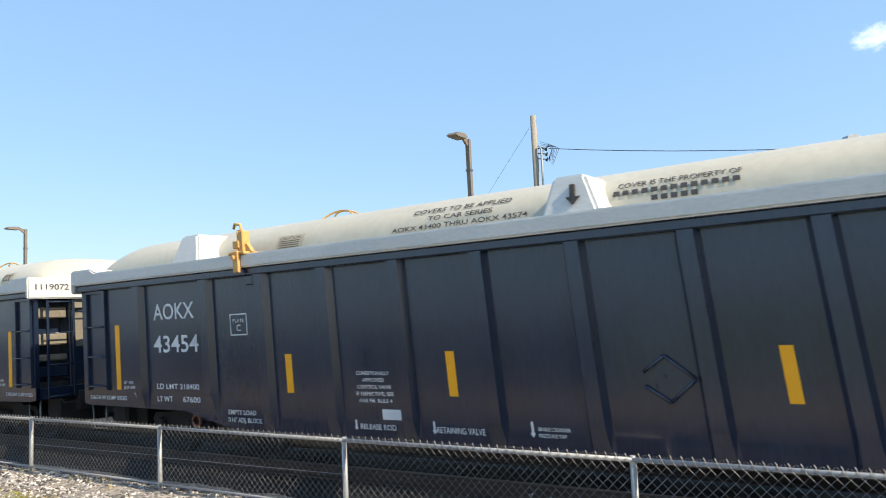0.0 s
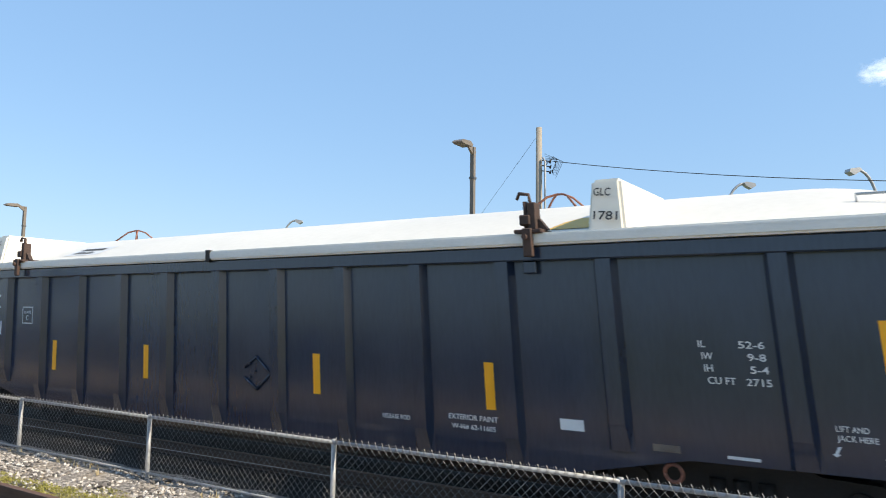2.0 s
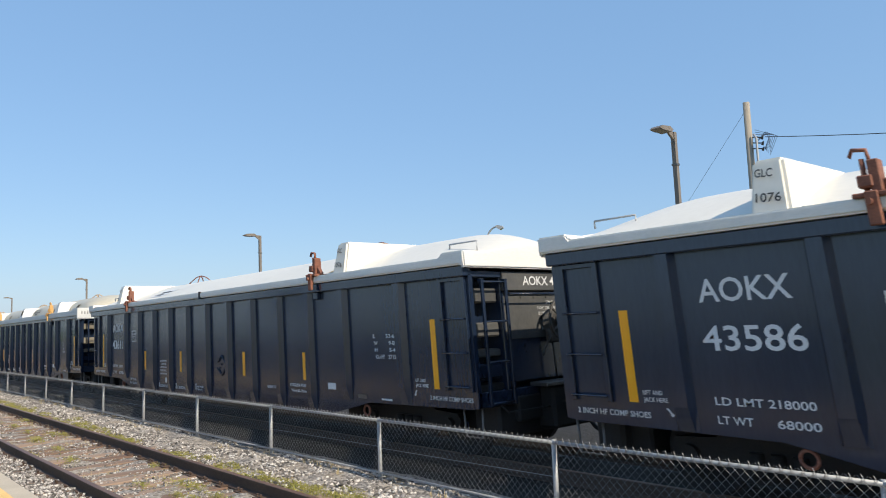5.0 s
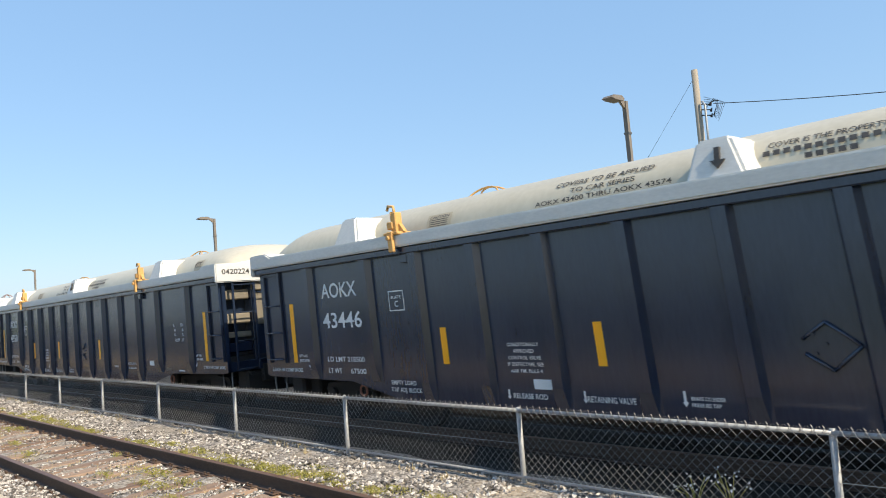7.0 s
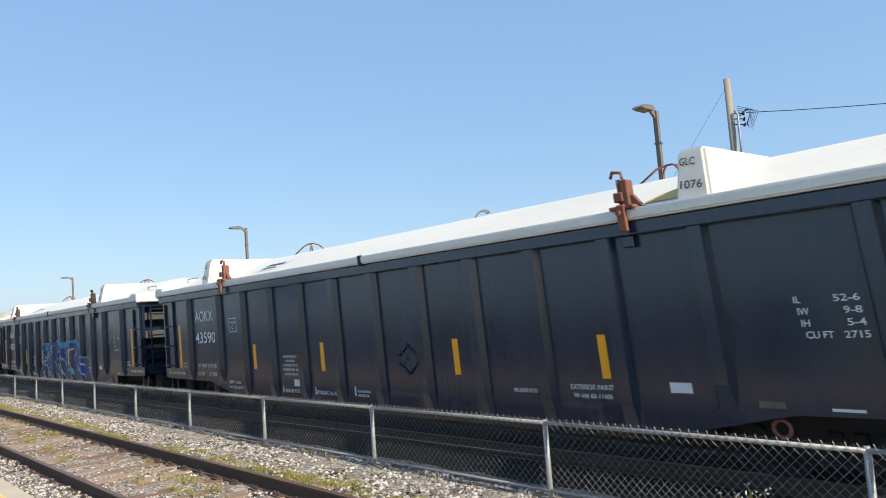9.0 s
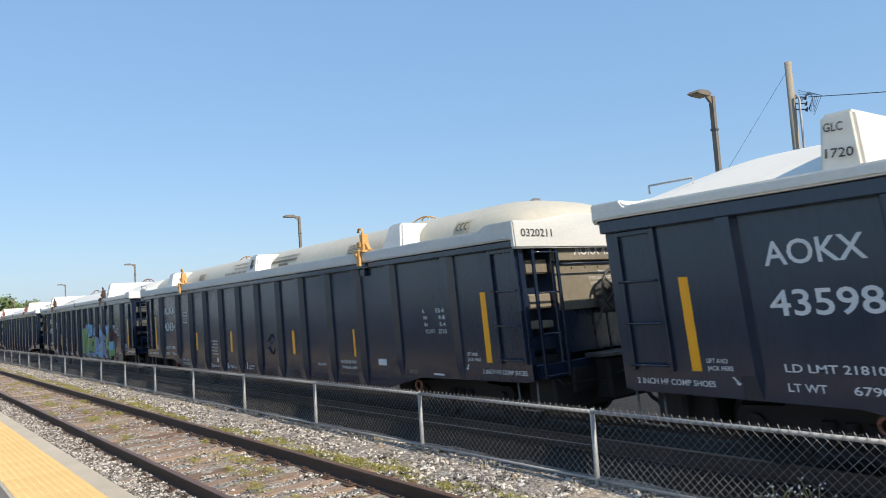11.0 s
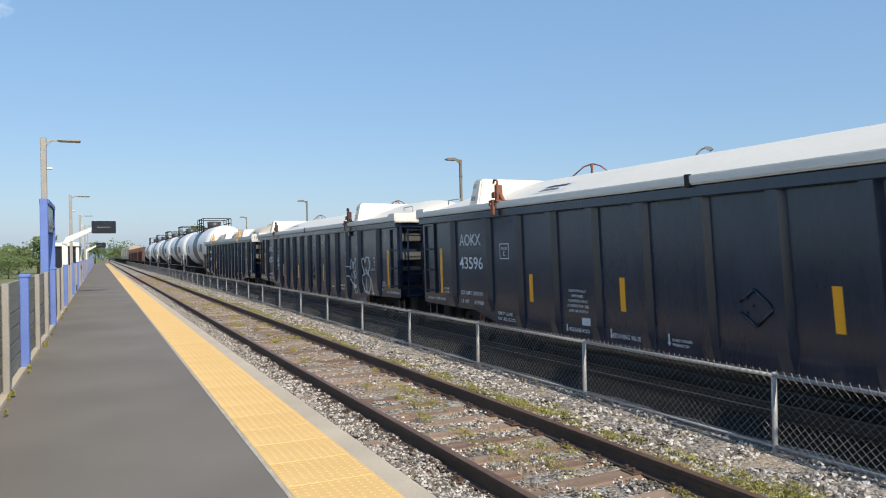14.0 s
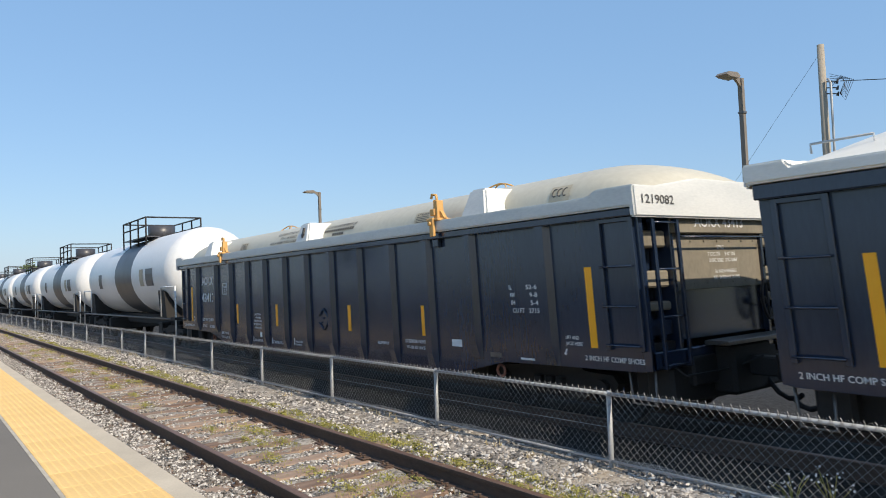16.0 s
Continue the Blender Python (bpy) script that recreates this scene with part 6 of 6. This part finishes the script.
RAILS_X = ((NEAR_X - 0.83, NEAR_X - 0.68), (NEAR_X + 0.68, NEAR_X + 0.83))
stones("gravel", 1.96, 2.77, 2.5, 55, 38000, 0.025, 5, "loose grey ballast stones beside the platform edge", lift=0.03)
stones("gravel", 2.86, 4.28, 3, 60, 26000, 0.023, 6, "loose pale ballast stones between the rails", RAILS_X, lift=0.002)
stones("gravel", 4.38, 5.95, 2.5, 50, 30000, 0.036, 7, "coarse grey ballast stones heaped against the fence")
slope = B()
rows_ = [[slope.verts.new((x, -8 + j * 0.35, z + 0.03 * noise.noise(Vector((x * 2, j * 0.7, 0.4))))) for x, z in ((4.5, -0.24), (4.9, -0.19), (5.4, -0.155), (5.75, -0.135), (6.1, -0.17), (6.6, -0.26))] for j in range(300)]
for r0, r1 in zip(rows_, rows_[1:]):
    for i in range(5):
        slope.faces.new((r0[i], r0[i + 1], r1[i + 1], r1[i]))
tagged(part("ballast_shoulder", slope, BALLAST), "grey stone shoulder rising to the fence", "ballast", kind="structure")


def tuft_mesh(centres, seed, mat, name, label, blades=26, height=0.085):
    rng = random.Random(seed)
    co, fa = [], []
    for x, y, z, r in centres:
        for _ in range(int(blades * (0.5 + r * 4))):
            a, d = rng.random() * 6.28, r * math.sqrt(rng.random())
            bx, by = x + d * math.cos(a), y + d * 2.2 * math.sin(a)
            h, w, l = height * rng.uniform(0.4, 1.2), rng.uniform(0.004, 0.011), rng.uniform(-0.05, 0.05)
            t = rng.random() * 3.14
            k = len(co)
            co += [(bx - w * math.cos(t), by - w * math.sin(t), z), (bx + w * math.cos(t), by + w * math.sin(t), z), (bx + l, by + l * rng.uniform(-1, 1), z + h)]
            fa.append((k, k + 1, k + 2))
    me = bpy.data.meshes.new(name)
    me.from_pydata(co, [], fa)
    me.materials.append(mat)
    return tagged(part(name, me, None), label, "weeds", kind="stuff")


rw = random.Random(9)
green, dry = [], []
for _ in range(260):
    y = 3.2 + 75 * rw.random() ** 1.6
    x = rw.gauss(4.74, 0.15)
    green.append((x, y, -0.195, rw.uniform(0.08, 0.26)))
for _ in range(170):
    y = 3.5 + 70 * rw.random() ** 1.4
    (green if rw.random() < 0.5 else dry).append((rw.uniform(2.95, 4.2), y, -0.19, rw.uniform(0.08, 0.28)))
for _ in range(40):
    dry.append((rw.uniform(5.5, 5.78), 3 + 60 * rw.random() ** 1.3, -0.13, rw.uniform(0.03, 0.12)))
for _ in range(26):
    green.append((-1.08 + rw.uniform(-0.03, 0.05), 5 + 30 * rw.random(), 0.2, rw.uniform(0.01, 0.03)))


def leaf_mat(centres, seed):
    """Low spreading weeds: many small leaves at all angles, thickest in the middle of a patch."""
    rng = np.random.default_rng(seed)
    co = []
    for x, y, z, r in centres:
        n = int(50 + 1000 * r)
        a, d = rng.uniform(0, 6.28, n), r * np.abs(rng.normal(0, 0.65, n))
        c = np.stack([x + 0.75 * d * np.cos(a), y + 2.4 * d * np.sin(a), z + 0.02 + rng.random(n) * 0.06 * np.exp(-(d / r) ** 2)], 1)
        u, w = rng.normal(0, 1, (n, 3)), rng.normal(0, 1, (n, 3))
        s = rng.uniform(0.005, 0.012, (n, 1))
        u, w = u / np.linalg.norm(u, axis=1)[:, None] * s * 1.6, w / np.linalg.norm(w, axis=1)[:, None] * s * 0.8
        co.append(np.stack([c - u, c + w, c + u, c - w], 1))
    co = np.concatenate(co).reshape(-1, 3)
    me = bpy.data.meshes.new("weeds")
    me.from_pydata(co.tolist(), [], np.arange(len(co)).reshape(-1, 4).tolist())
    me.materials.append(MAT)
    return tagged(part("weeds", me, None), "low yellow-green weeds spreading over the ballast", "weeds", kind="stuff")


leaf_mat([(x, y, z + 0.01, r) for x, y, z, r in green], 11)
tuft_mesh(green[::3], 13, GRASS, "grass_blades", "sparse green grass blades in the ballast", 14, 0.08)
tuft_mesh(dry, 12, STRAW, "dry_weeds", "dry straw-coloured weeds in the ballast", 16, 0.09)

track = thing("railway_ties", "weathered reddish brown wooden ties of the empty track", "railway ties", kind="structure")
tie_meshes = []
for k in range(5):
    bm = box(B(), -1.3, 1.3, -0.115, 0.115, -0.34, -0.168, 0.012)
    for v in bm.verts:
        v.co += Vector((rw.uniform(-0.03, 0.03), rw.uniform(-0.012, 0.012), rw.uniform(-0.012, 0.008)))
    tie_meshes.append(mesh_of("tie", bm, TIE))
plate_bm = box(B(), -0.16, 0.16, -0.09, 0.09, -0.162, -0.148, 0.003)
for x, y in ((-0.11, 0.05), (0.11, -0.05), (-0.12, -0.05), (0.12, 0.05)):
    tube(plate_bm, (x, y, -0.15), (x, y, -0.115), 0.012, 6)
    tube(plate_bm, (x, y, -0.118), (x, y, -0.108), 0.02, 6)
PLATE_T = mesh_of("tie_plate", plate_bm, RAIL)
for k in range(150):
    y = 2.0 + k * 0.53
    t = part("tie", tie_meshes[k % 5], None, track, at=pose(NEAR_X, y + rw.uniform(-0.04, 0.04), 0, 0, 0, rw.uniform(-1.5, 1.5)))
    if k < 60:
        for dx in (-GAUGE / 2, GAUGE / 2):
            part("tie_plate", PLATE_T, None, t, at=pose(dx, 0, 0))


# ---- a pale yard beyond the train, and two small clouds ----
tagged(part("yard_ground", ribbon(14.6, 22.6, -60, 500, -0.42, 6, 40, 0.03, 0.6), surf("pale_sand", (0.30, 0.25, 0.16), (0.46, 0.39, 0.27), 0.95, 0.8, 20, 0.3)), "pale sandy ground between the tracks and the road", "ground", kind="structure")


def cloud(bearing, elev, wide, high, seed, thin):
    d, a, e = 3000, radians(bearing), radians(elev)
    c = Vector((d * math.sin(a) * math.cos(e), d * math.cos(a) * math.cos(e), d * math.sin(e)))
    m = bpy.data.materials.new("cloud_white")
    m.use_nodes = True
    ns, ln_ = m.node_tree.nodes, m.node_tree.links
    p = ns["Principled BSDF"]
    p.inputs["Base Color"].default_value = (0.9, 0.9, 0.9, 1)
    # the card glows by itself, in place of sunlight on the cloud
    p.inputs["Emission Color"].default_value, p.inputs["Emission Strength"].default_value = (0.9, 0.95, 1.0, 1), 0.75
    co, n, g = ns.new("ShaderNodeTexCoord"), ns.new("ShaderNodeTexNoise"), ns.new("ShaderNodeTexGradient")
    g.gradient_type = "SPHERICAL"
    n.inputs["Scale"].default_value, n.inputs["Detail"].default_value = 3.4 + seed, 8
    ln_.new(co.outputs["Object"], g.inputs[0]), ln_.new(co.outputs["Object"], n.inputs["Vector"])
    mu = ns.new("ShaderNodeMath")
    mu.operation = "MULTIPLY"
    ln_.new(g.outputs[1], mu.inputs[0]), ln_.new(n.outputs[0], mu.inputs[1])
    mr = ns.new("ShaderNodeMapRange")
    mr.inputs["From Min"].default_value, mr.inputs["From Max"].default_value = 0.17, thin
    ln_.new(mu.outputs[0], mr.inputs["Value"]), ln_.new(mr.outputs[0], p.inputs["Alpha"])
    bm = B()
    bm.faces.new([bm.verts.new(q) for q in ((-1, -1, 0), (1, -1, 0), (1, 1, 0), (-1, 1, 0))])
    ob = part("backdrop_cloud", bm, m)
    ob.matrix_basis = look(c, (0, 0, 0)) @ Matrix.Diagonal((wide, high, 1, 1))
    ob.visible_shadow = False
    return tagged(ob, "small white wisp of cloud in the sky", "cloud", kind="structure")


cloud(90.2, 17.1, 150, 80, 0.0, 0.55)
cloud(-6.9, 16.6, 150, 70, 0.7, 1.7)


# ---- a weed with white flowers behind the fence ----
def flower_weed(x, y, h, seed):
    rng = random.Random(seed)
    w = thing("flowering_weed", "tall weed with small white flowers behind the fence", "weed", at=pose(x, y, -0.22))
    st, heads = B(), B()
    for _ in range(8):
        a, r = rng.random() * 6.28, rng.uniform(0.03, 0.2)
        top = Vector((r * math.cos(a) * 0.6, r * math.sin(a), h * rng.uniform(0.55, 1)))
        pipe(st, [(0, 0, 0), tuple(top * 0.5 + Vector((0.02, 0, 0.05))), tuple(top)], 0.004, 4)
        for k in range(3):
            c = top + Vector((rng.uniform(-0.03, 0.03), rng.uniform(-0.04, 0.04), rng.uniform(-0.02, 0.03)))
            bmesh.ops.create_icosphere(heads, subdivisions=1, radius=rng.uniform(0.006, 0.011), matrix=Matrix.Translation(c))
    part("stems", st, GRASS, w)
    part("flowers", heads, OFFWHITE, w, "small white flower heads")
    return w


flower_weed(6.0, 2.85, 0.42, 3)
flower_weed(6.05, 3.2, 0.32, 4)


# ---- motion ----
RUN = ((0, -0.08), (0.5, 7.5), (1, 15.0), (1.5, 22.6), (2, 30.2), (2.5, 37.71), (3, 45.26), (3.5, 53.14), (4, 60.73), (4.5, 68.15))


LATER = ((7, -0.13), (7.5, -0.11), (8, -0.15), (9, -0.14), (10, -0.13), (11, -0.12), (12, -0.1), (13, -0.08), (14, -0.02), (15, -0.02), (16, 0.02))


def gone():
    """Times, and how far the train has run by then, slowing a little."""
    return list(RUN) + [(t, 15.3 * t - 0.035 * t * t + d) for t, d in ((5.5, -0.05), (6.25, -0.09)) + LATER]


def motions():
    for ob, y in TRAIN:
        walk(ob, [(t, pose(TRAIN_X, y - run, 0)) for t, run in gone()])


motions()
